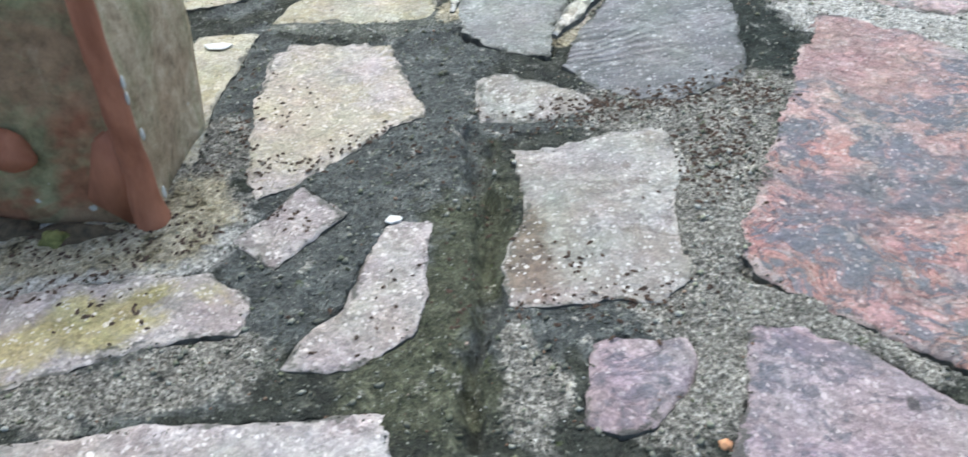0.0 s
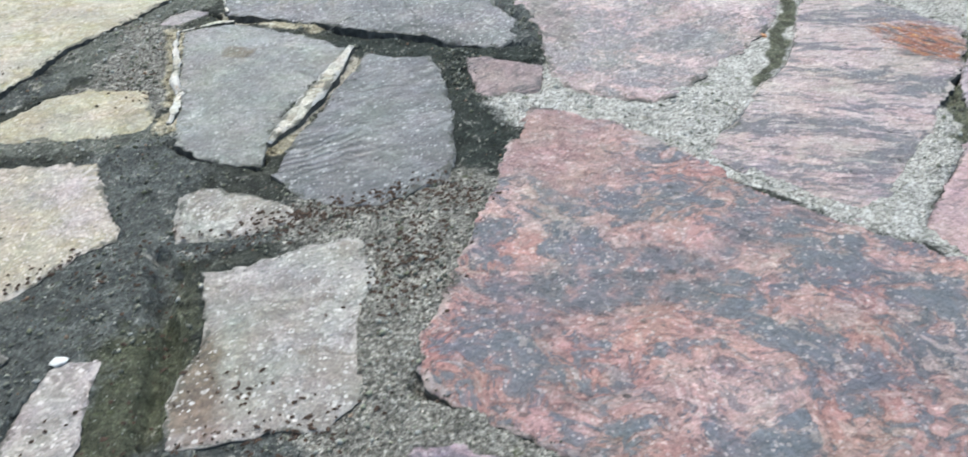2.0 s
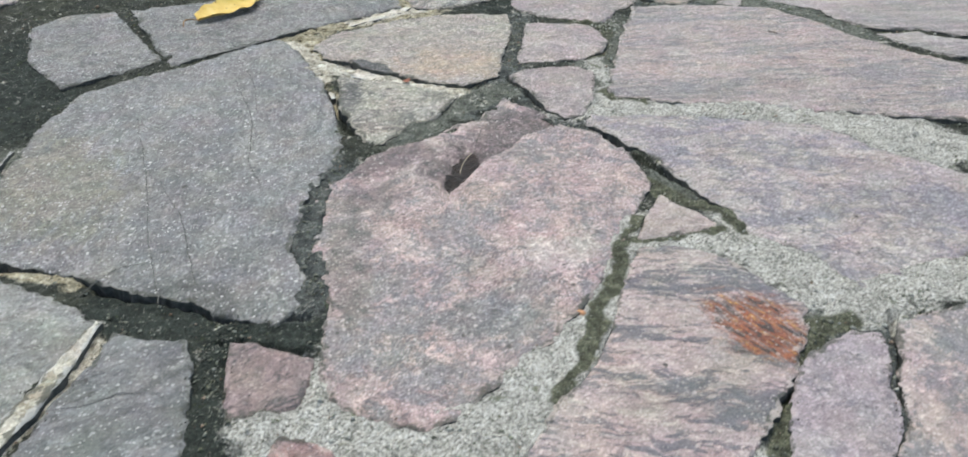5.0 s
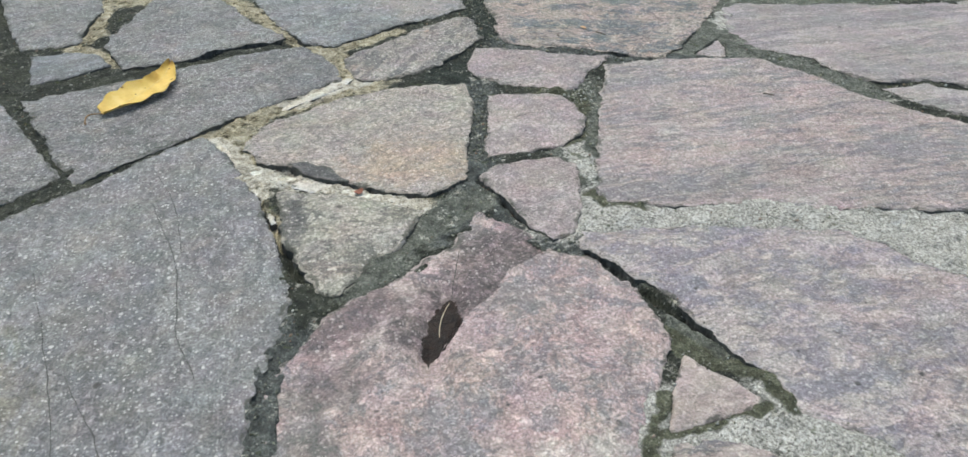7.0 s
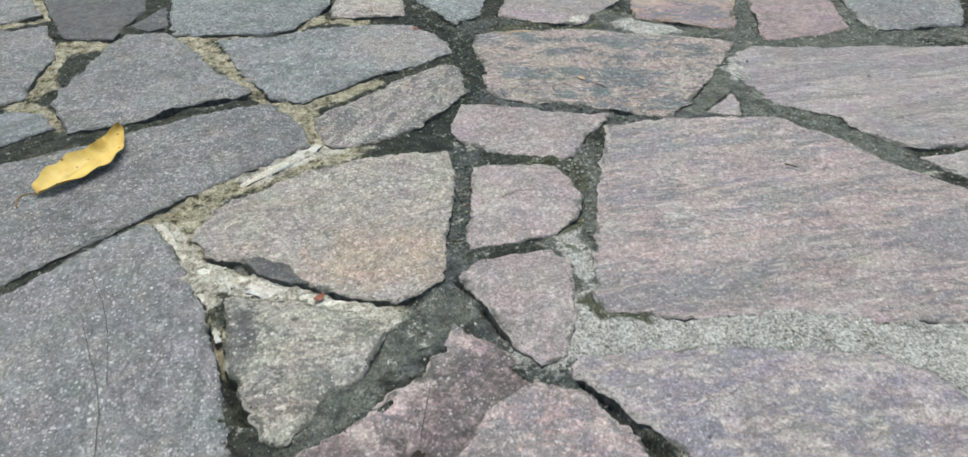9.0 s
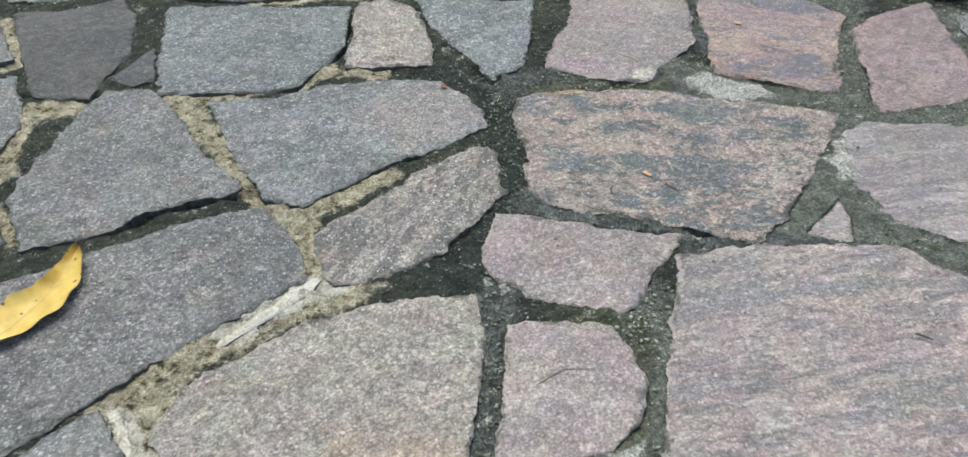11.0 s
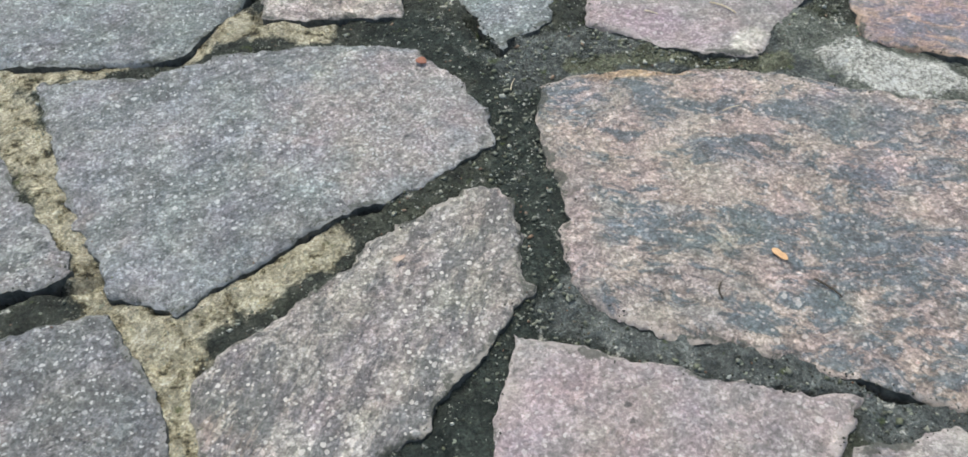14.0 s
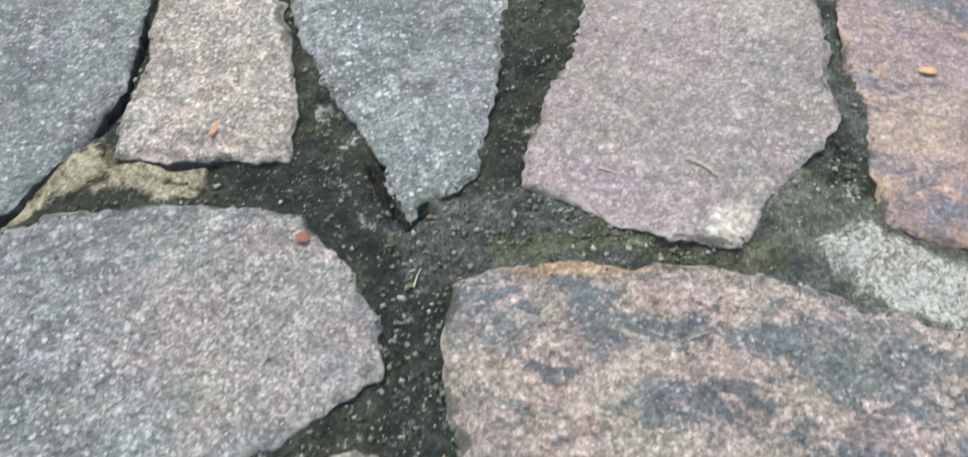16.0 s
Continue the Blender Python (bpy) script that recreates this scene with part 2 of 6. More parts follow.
def mix(nodes, links, fac, a, b, blend="MIX"):
    m = nodes.new("ShaderNodeMix")
    m.data_type, m.blend_type = "RGBA", blend
    for socket, value in ((m.inputs[0], fac), (m.inputs[6], a), (m.inputs[7], b)):
        if isinstance(value, bpy.types.NodeSocket):
            links.new(value, socket)
        else:
            socket.default_value = value if isinstance(value, (int, float)) else (*value, 1)
    return m.outputs[2]


def coords(nodes, links, spread=37.0):
    """Object coordinates, shifted at random from piece to piece."""
    tex, info = nodes.new("ShaderNodeTexCoord"), nodes.new("ShaderNodeObjectInfo")
    mul = nodes.new("ShaderNodeMath")
    mul.operation = "MULTIPLY"
    mul.inputs[1].default_value = spread
    links.new(info.outputs["Random"], mul.inputs[0])
    add = nodes.new("ShaderNodeVectorMath")
    links.new(tex.outputs["Object"], add.inputs[0])
    links.new(mul.outputs[0], add.inputs[1])
    return tex, add.outputs[0], info


def noise_tex(nodes, links, vec, scale, detail=5.0, rough=0.6, distortion=0.0):
    n = node(nodes, "ShaderNodeTexNoise", Scale=scale, Detail=detail, Roughness=rough, Distortion=distortion)
    links.new(vec, n.inputs["Vector"])
    return n.outputs["Fac"]


def scaled(nodes, links, vec, size, turn=0.0, at=(0, 0, 0)):
    mp = nodes.new("ShaderNodeMapping")
    mp.vector_type = "TEXTURE"
    mp.inputs["Location"].default_value, mp.inputs["Rotation"].default_value, mp.inputs["Scale"].default_value = at, (0, 0, radians(turn)), size
    links.new(vec, mp.inputs["Vector"])
    return mp.outputs[0]


def sums(nodes, links, a, b, gain=1.0, shift=0.0):
    """a + gain * b + shift"""
    m1, m2 = nodes.new("ShaderNodeMath"), nodes.new("ShaderNodeMath")
    m1.operation = "MULTIPLY_ADD"
    m1.inputs[1].default_value, m1.inputs[2].default_value = gain, shift
    links.new(b, m1.inputs[0])
    links.new(m1.outputs[0], m2.inputs[0])
    links.new(a, m2.inputs[1])
    return m2.outputs[0]


def dots(nodes, links, vec, scale, share, size, spread=0.9):
    """Irregular dots: a share of the cells holds one, of varying size; gives the mask."""
    cells = node(nodes, "ShaderNodeTexVoronoi", Scale=scale)
    links.new(vec, cells.inputs["Vector"])
    one = nodes.new("ShaderNodeSeparateColor")
    links.new(cells.outputs["Color"], one.inputs[0])
    field = sums(nodes, links, cells.outputs["Distance"], one.outputs[0], -size / share, size / share - size)
    mask = ramp(nodes, links, field, ((0.0, 1.0), (0.07, 0.0)))
    return mix(nodes, links, spread, mask, mix(nodes, links, 1.0, mask, one.outputs[1], "MULTIPLY"))


def warped(nodes, links, vec, scale, amount, detail=3.0):
    """Coordinates pushed about by a noise."""
    n = node(nodes, "ShaderNodeTexNoise", Scale=scale, Detail=detail, Roughness=0.6)
    links.new(vec, n.inputs["Vector"])
    sub, mul, add = (nodes.new("ShaderNodeVectorMath") for _ in range(3))
    sub.operation, mul.operation = "SUBTRACT", "SCALE"
    sub.inputs[1].default_value = (0.5, 0.5, 0.5)
    mul.inputs["Scale"].default_value = amount
    links.new(n.outputs["Color"], sub.inputs[0])
    links.new(sub.outputs[0], mul.inputs[0])
    links.new(mul.outputs[0], add.inputs[0])
    links.new(vec, add.inputs[1])
    return add.outputs[0]


def stone(name, base, vein, pale, veins=0.5, streak=(1, 1, 1), turn=0.0, vein_scale=16.0, flecks=0.5, stain=(), edge=0.5, relief=1.0, blotch=0.5, grains=1.0, second=None, ripple=None, crust=0.55, cover=0.5, flow=0.03, creep=0.5, sharp=0.022, blush=None, folded=None):
    """Split natural stone: base colour with a second tint, ragged darker veins, paler bloom, bright crystals, soil creeping in from the rim."""
    m, nodes, links, bsdf = mat(name)
    tex, vec, info = coords(nodes, links)
    bent = warped(nodes, links, vec, 11.0, flow)
    turned, mp = nodes.new("ShaderNodeMapping"), nodes.new("ShaderNodeMapping")
    turned.inputs["Rotation"].default_value = (0, 0, radians(turn))
    links.new(bent, turned.inputs["Vector"])
    mp.inputs["Scale"].default_value = streak
    links.new(turned.outputs[0], mp.inputs["Vector"])
    lay = mp.outputs[0]
    second = second or tuple(0.5 * (b + p) * g for b, p, g in zip(base, pale, (0.96, 0.97, 1.0)))
    big = noise_tex(nodes, links, vec, 7.0, 5.0, 0.6, 0.6)
    tint = noise_tex(nodes, links, lay, vein_scale * 0.75, 7.0, 0.62, 0.4)
    vn = noise_tex(nodes, links, lay, vein_scale, 10.0, 0.66, 0.3)
    vn_fine = noise_tex(nodes, links, lay, vein_scale * 5.0, 7.0, 0.7, 0.4)
    grain = noise_tex(nodes, links, vec, 400.0, 3.0, 0.7)
    mid = noise_tex(nodes, links, vec, 95.0, 6.0, 0.72)
    wide = noise_tex(nodes, links, vec, 15.0, 12.0, 0.7, 0.25)
    col = mix(nodes, links, ramp(nodes, links, big, ((0.38, 0.0), (0.62, blotch))), base, pale)
    col = mix(nodes, links, ramp(nodes, links, tint, ((0.46, 0.0), (0.58, 0.85))), col, second)
    if blush:
        col = mix(nodes, links, ramp(nodes, links, noise_tex(nodes, links, vec, 19.0, 6.0, 0.65), ((0.55, 0.0), (0.66, 0.75))), col, blush)
    # paler threads, then ragged veins: a wide field frayed by a finer one
    col = mix(nodes, links, ramp(nodes, links, vn_fine, ((0.36, 0.75), (0.45, 0.0))), col, pale)
    field = sums(nodes, links, vn, vn_fine, 0.62, -0.31)
    edge_at = 1.0 - cover
    col = mix(nodes, links, ramp(nodes, links, field, ((edge_at, 0.0), (edge_at + sharp, veins * 0.85), (edge_at + 0.10, min(1.0, veins * 1.15)))), col, vein)
    # mottling, then thin crusts and scales with hard edges, in clusters
    col = mix(nodes, links, 0.42, col, ramp(nodes, links, wide, ((0.34, 0.24), (0.5, 0.5), (0.66, 0.76))), "OVERLAY")
    scales = noise_tex(nodes, links, lay, 62.0, 7.0, 0.66, 0.5)
    scales = sums(nodes, links, scales, wide, 0.75, -0.375)
    col = mix(nodes, links, ramp(nodes, links, scales, ((0.585, 0.0), (0.602, crust), (0.67, min(1.0, crust * 1.3)))), col, vein)
    col = mix(nodes, links, ramp(nodes, links, scales, ((0.365, crust), (0.40, crust * 0.8), (0.415, 0.0))), col, pale)
    for at, size, tone, deep, light, along, threaded in stain:
        ln = nodes.new("ShaderNodeVectorMath")
        ln.operation = "LENGTH"
        flat = nodes.new("ShaderNodeVectorMath")
        flat.operation = "MULTIPLY"
        flat.inputs[1].default_value = (1, 1, 0)
        links.new(scaled(nodes, links, tex.outputs["Object"], (*size, 1), along, at), flat.inputs[0])
        links.new(flat.outputs[0], ln.inputs[0])
        soft = sums(nodes, links, ln.outputs["Value"], noise_tex(nodes, links, lay, 30.0, 8.0, 0.7, 0.5), -2.4, 1.2)
        reach = ramp(nodes, links, soft, ((0.55, 0.92), (0.95, 0.0)))
        if threaded:
            threads = noise_tex(nodes, links, scaled(nodes, links, tex.outputs["Object"], (0.034, 0.0046, 1), along), 1.0, 5.0, 0.62, 0.9)
            hues = noise_tex(nodes, links, scaled(nodes, links, tex.outputs["Object"], (0.024, 0.0065, 1), along, (0.3, 0.2, 0)), 1.0, 3.0, 0.6, 0.6)
            tones = ramp(nodes, links, hues, ((0.43, deep), (0.48, tone), (0.57, tone), (0.62, light)))
            reach = mix(nodes, links, 1.0, reach, ramp(nodes, links, threads, ((0.42, 0.12), (0.48, 1.0))), "MULTIPLY")
        else:
            tones = ramp(nodes, links, noise_tex(nodes, links, vec, 60.0, 7.0, 0.7), ((0.38, deep), (0.5, tone), (0.62, light)))
        col = mix(nodes, links, reach, col, tones)
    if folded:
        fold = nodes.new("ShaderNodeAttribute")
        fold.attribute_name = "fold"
        # darker colour on the fold's lower side, fading away from it, frayed by veins
        dark_side = sums(nodes, links, sums(nodes, links, fold.outputs["Fac"], vn, 1.6, -0.8), vn_fine, 0.9, -0.45)
        col = mix(nodes, links, ramp(nodes, links, dark_side, ((0.24, 0.0), (0.62, 0.9))), col, ramp(nodes, links, mid, ((0.36, tuple(0.55 * c for c in folded)), (0.5, folded), (0.64, tuple(2.3 * c for c in folded)))))
    # mineral grain
    col = mix(nodes, links, min(1.0, 0.36 * grains), col, ramp(nodes, links, mid, ((0.34, 0.22), (0.5, 0.5), (0.66, 0.78))), "OVERLAY")
    crumbly = warped(nodes, links, vec, 260.0, 0.0035, 2.0)
    for scale, force in ((620.0, 0.32), (290.0, 0.36)):
        cells = node(nodes, "ShaderNodeTexVoronoi", Scale=scale)
        links.new(crumbly, cells.inputs["Vector"])
        one = nodes.new("ShaderNodeSeparateColor")
        links.new(cells.outputs["Color"], one.inputs[0])
        col = mix(nodes, links, min(1.0, force * grains), col, ramp(nodes, links, one.outputs[0], ((0.0, 0.2), (0.55, 0.5), (0.85, 0.62), (1.0, 0.92))), "OVERLAY")
    col = mix(nodes, links, min(1.0, 0.34 * grains), col, ramp(nodes, links, grain, ((0.36, 0.14), (0.5, 0.5), (0.64, 0.9))), "OVERLAY")
    # faint drift of hue from patch to patch
    hue = node(nodes, "ShaderNodeTexNoise", Scale=22.0, Detail=7.0, Roughness=0.62)
    links.new(vec, hue.inputs["Vector"])
    col = mix(nodes, links, 0.5, col, mix(nodes, links, 0.3, (0.5, 0.5, 0.5), hue.outputs["Color"]), "OVERLAY")
    # bright crystals of two sizes, in loose clusters
    bright = tuple(min(0.8, 0.24 + 1.15 * c) for c in pale)
    clusters = ramp(nodes, links, wide, ((0.36, 0.5), (0.52, 1.0)))
    for scale, share, size in ((330.0, 0.40, 0.46), (170.0, 0.30, 0.34)):
        mask = mix(nodes, links, 1.0, dots(nodes, links, crumbly, scale, share, size, 0.6), clusters, "MULTIPLY")
        strength = mix(nodes, links, 1.0, mask, (min(1.0, flecks),) * 3, "MULTIPLY")
        col = mix(nodes, links, strength, col, bright)
    # dark pits, spots of lichen
    pits = noise_tex(nodes, links, vec, 55.0, 9.0, 0.78)
    col = mix(nodes, links, ramp(nodes, links, pits, ((0.635, 0.0), (0.68, edge))), col, (0.045, 0.048, 0.046))
    lumpy = warped(nodes, links, vec, 120.0, 0.008, 3.0)
    for scale, share, size in ((34.0, 0.22, 0.10), (85.0, 0.12, 0.16)):
        strength = mix(nodes, links, 1.0, dots(nodes, links, lumpy, scale, share, size, 0.5), (0.9, 0.9, 0.9), "MULTIPLY")
        col = mix(nodes, links, strength, col, (0.035, 0.034, 0.032))
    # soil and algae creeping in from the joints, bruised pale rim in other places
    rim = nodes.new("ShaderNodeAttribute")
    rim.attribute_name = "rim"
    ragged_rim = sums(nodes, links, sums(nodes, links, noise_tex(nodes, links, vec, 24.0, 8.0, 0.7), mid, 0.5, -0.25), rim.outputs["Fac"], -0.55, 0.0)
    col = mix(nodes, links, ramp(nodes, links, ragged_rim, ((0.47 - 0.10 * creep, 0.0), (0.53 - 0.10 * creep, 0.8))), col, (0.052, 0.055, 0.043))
    bruise = sums(nodes, links, noise_tex(nodes, links, tex.outputs["Object"], 31.0, 6.0, 0.7), rim.outputs["Fac"], -0.5, 0.0)
    col = mix(nodes, links, ramp(nodes, links, bruise, ((0.44, 0.0), (0.50, 0.55))), col, tuple(min(0.6, c * 1.25) for c in pale))
    # whole piece a little lighter or darker
    tone_shift = nodes.new("ShaderNodeMapRange")
    tone_shift.inputs["To Min"].default_value, tone_shift.inputs["To Max"].default_value = 0.93, 1.07
    links.new(info.outputs["Random"], tone_shift.inputs["Value"])
    hsv = nodes.new("ShaderNodeHueSaturation")
    links.new(col, hsv.inputs["Color"])
    links.new(tone_shift.outputs[0], hsv.inputs["Value"])
    links.new(hsv.outputs[0], bsdf.inputs["Base Color"])
    links.new(ramp(nodes, links, mid, ((0.3, 0.42), (0.7, 0.8))), bsdf.inputs["Roughness"])
    bsdf.inputs["Specular IOR Level"].default_value = 0.5
    flakes = ramp(nodes, links, field, ((edge_at - 0.008, 0.0), (edge_at + 0.01, 1.0)))
    ledges = ramp(nodes, links, wide, ((0.40, 0.0), (0.425, 0.5), (0.55, 0.5), (0.575, 1.0)))
    plates = ramp(nodes, links, scales, ((0.39, 1.0), (0.415, 0.5), (0.58, 0.5), (0.605, 0.0)))
    bumps = [(plates, 0.5 * min(1.0, crust * 1.8), 0.0018), (flakes, 0.4, 0.0013), (ledges, 0.38, 0.0014), (grain, 0.5, 0.0012), (mid, 0.55, 0.004), (field, 0.6, 0.005)]
    if ripple:
        at, size, along = ripple
        ln = nodes.new("ShaderNodeVectorMath")
        ln.operation = "LENGTH"
        links.new(scaled(nodes, links, tex.outputs["Object"], (*size, 1), 0, at), ln.inputs[0])
        wave = node(nodes, "ShaderNodeTexWave", Scale=30.0, Distortion=14.0, Detail=4.0, **{"Detail Scale": 0.6})
        wave.bands_direction = "Y"
        links.new(scaled(nodes, links, tex.outputs["Object"], (1, 1, 1), along), wave.inputs["Vector"])
        masked = mix(nodes, links, ramp(nodes, links, ln.outputs["Value"], ((0.5, 1.0), (1.0, 0.0))), (0.5, 0.5, 0.5), wave.outputs["Color"])
        bumps.append((masked, 0.5, 0.005))
        links.new(mix(nodes, links, 0.3, hsv.outputs[0], masked, "OVERLAY"), bsdf.inputs["Base Color"])
    last = None
    for height, strength, depth in bumps:
        b = node(nodes, "ShaderNodeBump", Strength=strength * relief, Distance=depth)
        links.new(height, b.inputs["Height"])
        if last:
            links.new(last, b.inputs["Normal"])
        last = b.outputs[0]
    links.new(last, bsdf.inputs["Normal"])
    return m


def plain(name, a, b, scale=60.0, rough=0.7, bump=0.4, distance=0.001, streak=(1, 1, 1)):
    """A simple two-tone surface for small things."""
    m, nodes, links, bsdf = mat(name)
    tex, vec, info = coords(nodes, links)
    mp = nodes.new("ShaderNodeMapping")
    mp.inputs["Scale"].default_value = streak
    links.new(vec, mp.inputs["Vector"])
    n = noise_tex(nodes, links, mp.outputs[0], scale, 6.0, 0.65, 0.3)
    links.new(ramp(nodes, links, n, ((0.32, a), (0.68, b))), bsdf.inputs["Base Color"])
    bsdf.inputs["Roughness"].default_value = rough
    bp = node(nodes, "ShaderNodeBump", Strength=bump, Distance=distance)
    links.new(n, bp.inputs["Height"])
    links.new(bp.outputs[0], bsdf.inputs["Normal"])
    return m


def mortar_material():
    """Joint bed: dark mossy cement, with paler cement, cream lime, sandy grit and green algae where the joints were filled so."""
    m, nodes, links, bsdf = mat("joint_mortar")
    tex = nodes.new("ShaderNodeTexCoord")
    vec = tex.outputs["Object"]
    big = noise_tex(nodes, links, vec, 11.0, 5.0, 0.6, 0.4)
    mid = noise_tex(nodes, links, vec, 70.0, 6.0, 0.7, 0.2)
    fine = noise_tex(nodes, links, vec, 330.0, 4.0, 0.75)
    wide = noise_tex(nodes, links, vec, 32.0, 4.0, 0.6, 0.4)
    dark = ramp(nodes, links, mid, ((0.3, (0.019, 0.022, 0.018)), (0.52, (0.049, 0.054, 0.045)), (0.72, (0.11, 0.115, 0.095))))
    wet = ramp(nodes, links, mid, ((0.3, (0.016, 0.022, 0.019)), (0.52, (0.038, 0.047, 0.041)), (0.72, (0.070, 0.081, 0.068))))
    sage = ramp(nodes, links, mid, ((0.3, (0.10, 0.108, 0.092)), (0.52, (0.165, 0.175, 0.152)), (0.72, (0.24, 0.248, 0.222))))
    ash = ramp(nodes, links, mid, ((0.3, (0.055, 0.063, 0.062)), (0.52, (0.114, 0.124, 0.12)), (0.72, (0.205, 0.216, 0.205))))
    green = ramp(nodes, links, mid, ((0.3, (0.042, 0.049, 0.030)), (0.55, (0.105, 0.112, 0.074)), (0.75, (0.22, 0.225, 0.165))))
    mossy = ramp(nodes, links, mid, ((0.3, (0.055, 0.06, 0.038)), (0.52, (0.125, 0.13, 0.09)), (0.72, (0.24, 0.245, 0.18))))
    pale = ramp(nodes, links, fine, ((0.30, (0.22, 0.215, 0.195)), (0.43, (0.46, 0.45, 0.42)), (0.56, (0.58, 0.57, 0.535)), (0.70, (0.74, 0.73, 0.69))))
    cream = ramp(nodes, links, mid, ((0.375, (0.055, 0.047, 0.030)), (0.41, (0.20, 0.17, 0.105)), (0.45, (0.37, 0.33, 0.23)), (0.64, (0.58, 0.535, 0.42))))
    grit = ramp(nodes, links, fine, ((0.33, (0.095, 0.090, 0.077)), (0.47, (0.22, 0.212, 0.187)), (0.58, (0.345, 0.333, 0.303)), (0.70, (0.49, 0.475, 0.435))))
    chalk = ramp(nodes, links, mid, ((0.31, (0.26, 0.225, 0.16)), (0.44, (0.52, 0.485, 0.41)), (0.66, (0.72, 0.69, 0.62))))
    col = mix(nodes, links, ramp(nodes, links, big, ((0.48, 0.0), (0.7, 0.5))), dark, green)
    col = mix(nodes, links, ramp(nodes, links, wide, ((0.56, 0.0), (0.75, 0.4))), col, ash)
    shake = sums(nodes, links, sums(nodes, links, mid, wide, 1.5, -0.75), fine, 0.5, -0.25)
    for attr, tint in (("olive", green), ("wet", wet), ("ash", ash), ("sage", sage), ("pale", pale), ("grit", grit), ("cream", cream), ("chalk", chalk), ("moss", mossy)):
        at = nodes.new("ShaderNodeAttribute")
        at.attribute_name = attr
        tot = sums(nodes, links, at.outputs["Fac"], shake, 0.9, -0.45)
        start = 0.2 if attr in ("pale", "chalk") else 0.3
        col = mix(nodes, links, ramp(nodes, links, tot, ((start, 0.0), (start + 0.32, 1.0))), col, tint)
    col = mix(nodes, links, 0.4, col, ramp(nodes, links, fine, ((0.32, 0.14), (0.5, 0.5), (0.68, 0.9))), "OVERLAY")
    col = mix(nodes, links, 0.55, col, ramp(nodes, links, noise_tex(nodes, links, vec, 42.0, 8.0, 0.7, 0.3), ((0.36, 0.22), (0.5, 0.5), (0.64, 0.8))), "OVERLAY")
    uneven = warped(nodes, links, vec, 300.0, 0.003, 2.0)
    for scale, force in ((900.0, 0.4), (420.0, 0.4)):
        cells = node(nodes, "ShaderNodeTexVoronoi", Scale=scale)
        links.new(uneven, cells.inputs["Vector"])
        one = nodes.new("ShaderNodeSeparateColor")
        links.new(cells.outputs["Color"], one.inputs[0])
        col = mix(nodes, links, force, col, ramp(nodes, links, one.outputs[1], ((0.0, 0.12), (0.5, 0.46), (0.85, 0.62), (1.0, 0.92))), "OVERLAY")
    for scale, share, size, tint in ((520.0, 0.14, 0.42, (0.34, 0.35, 0.31)), (240.0, 0.10, 0.34, (0.26, 0.28, 0.22))):
        col = mix(nodes, links, dots(nodes, links, uneven, scale, share, size, 0.7), col, tint)
    moss = noise_tex(nodes, links, vec, 46.0, 6.0, 0.7)
    col = mix(nodes, links, ramp(nodes, links, moss, ((0.62, 0.0), (0.67, 0.6))), col, (0.075, 0.098, 0.03))
    links.new(col, bsdf.inputs["Base Color"])
    bsdf.inputs["Roughness"].default_value = 0.9
    bsdf.inputs["Specular IOR Level"].default_value = 0.3
    sand = node(nodes, "ShaderNodeBump", Strength=0.9, Distance=0.0016)
    sand.invert = True
    links.new(cells.outputs["Distance"], sand.inputs["Height"])
    b1 = node(nodes, "ShaderNodeBump", Strength=1.0, Distance=0.003)
    links.new(fine, b1.inputs["Height"])
    links.new(sand.outputs[0], b1.inputs["Normal"])
    b2 = node(nodes, "ShaderNodeBump", Strength=1.0, Distance=0.008)
    links.new(mid, b2.inputs["Height"])
    links.new(b1.outputs[0], b2.inputs["Normal"])
    links.new(b2.outputs[0], bsdf.inputs["Normal"])
    return m


def pebble_material():
    m, nodes, links, bsdf = mat("joint_pebbles")
    tone = nodes.new("ShaderNodeAttribute")
    tone.attribute_name = "tone"
    col = ramp(nodes, links, tone.outputs["Fac"], ((0.0, (0.018, 0.018, 0.013)), (0.4, (0.06, 0.063, 0.047)), (0.7, (0.16, 0.165, 0.13)), (0.9, (0.27, 0.275, 0.225)), (1.0, (0.42, 0.42, 0.38))))
    each = nodes.new("ShaderNodeNewGeometry")
    col = mix(nodes, links, ramp(nodes, links, each.outputs["Random Per Island"], ((0.80, 0.0), (0.82, 0.5), (0.93, 0.5), (0.95, 0.0))), col, (0.20, 0.225, 0.09), "OVERLAY")
    col = mix(nodes, links, ramp(nodes, links, each.outputs["Random Per Island"], ((0.955, 0.0), (0.96, 0.5))), col, (0.30, 0.15, 0.09))
    links.new(col, bsdf.inputs["Base Color"])
    bsdf.inputs["Roughness"].default_value = 0.7
    return m


MORTAR, PEBBLE = mortar_material(), pebble_material()
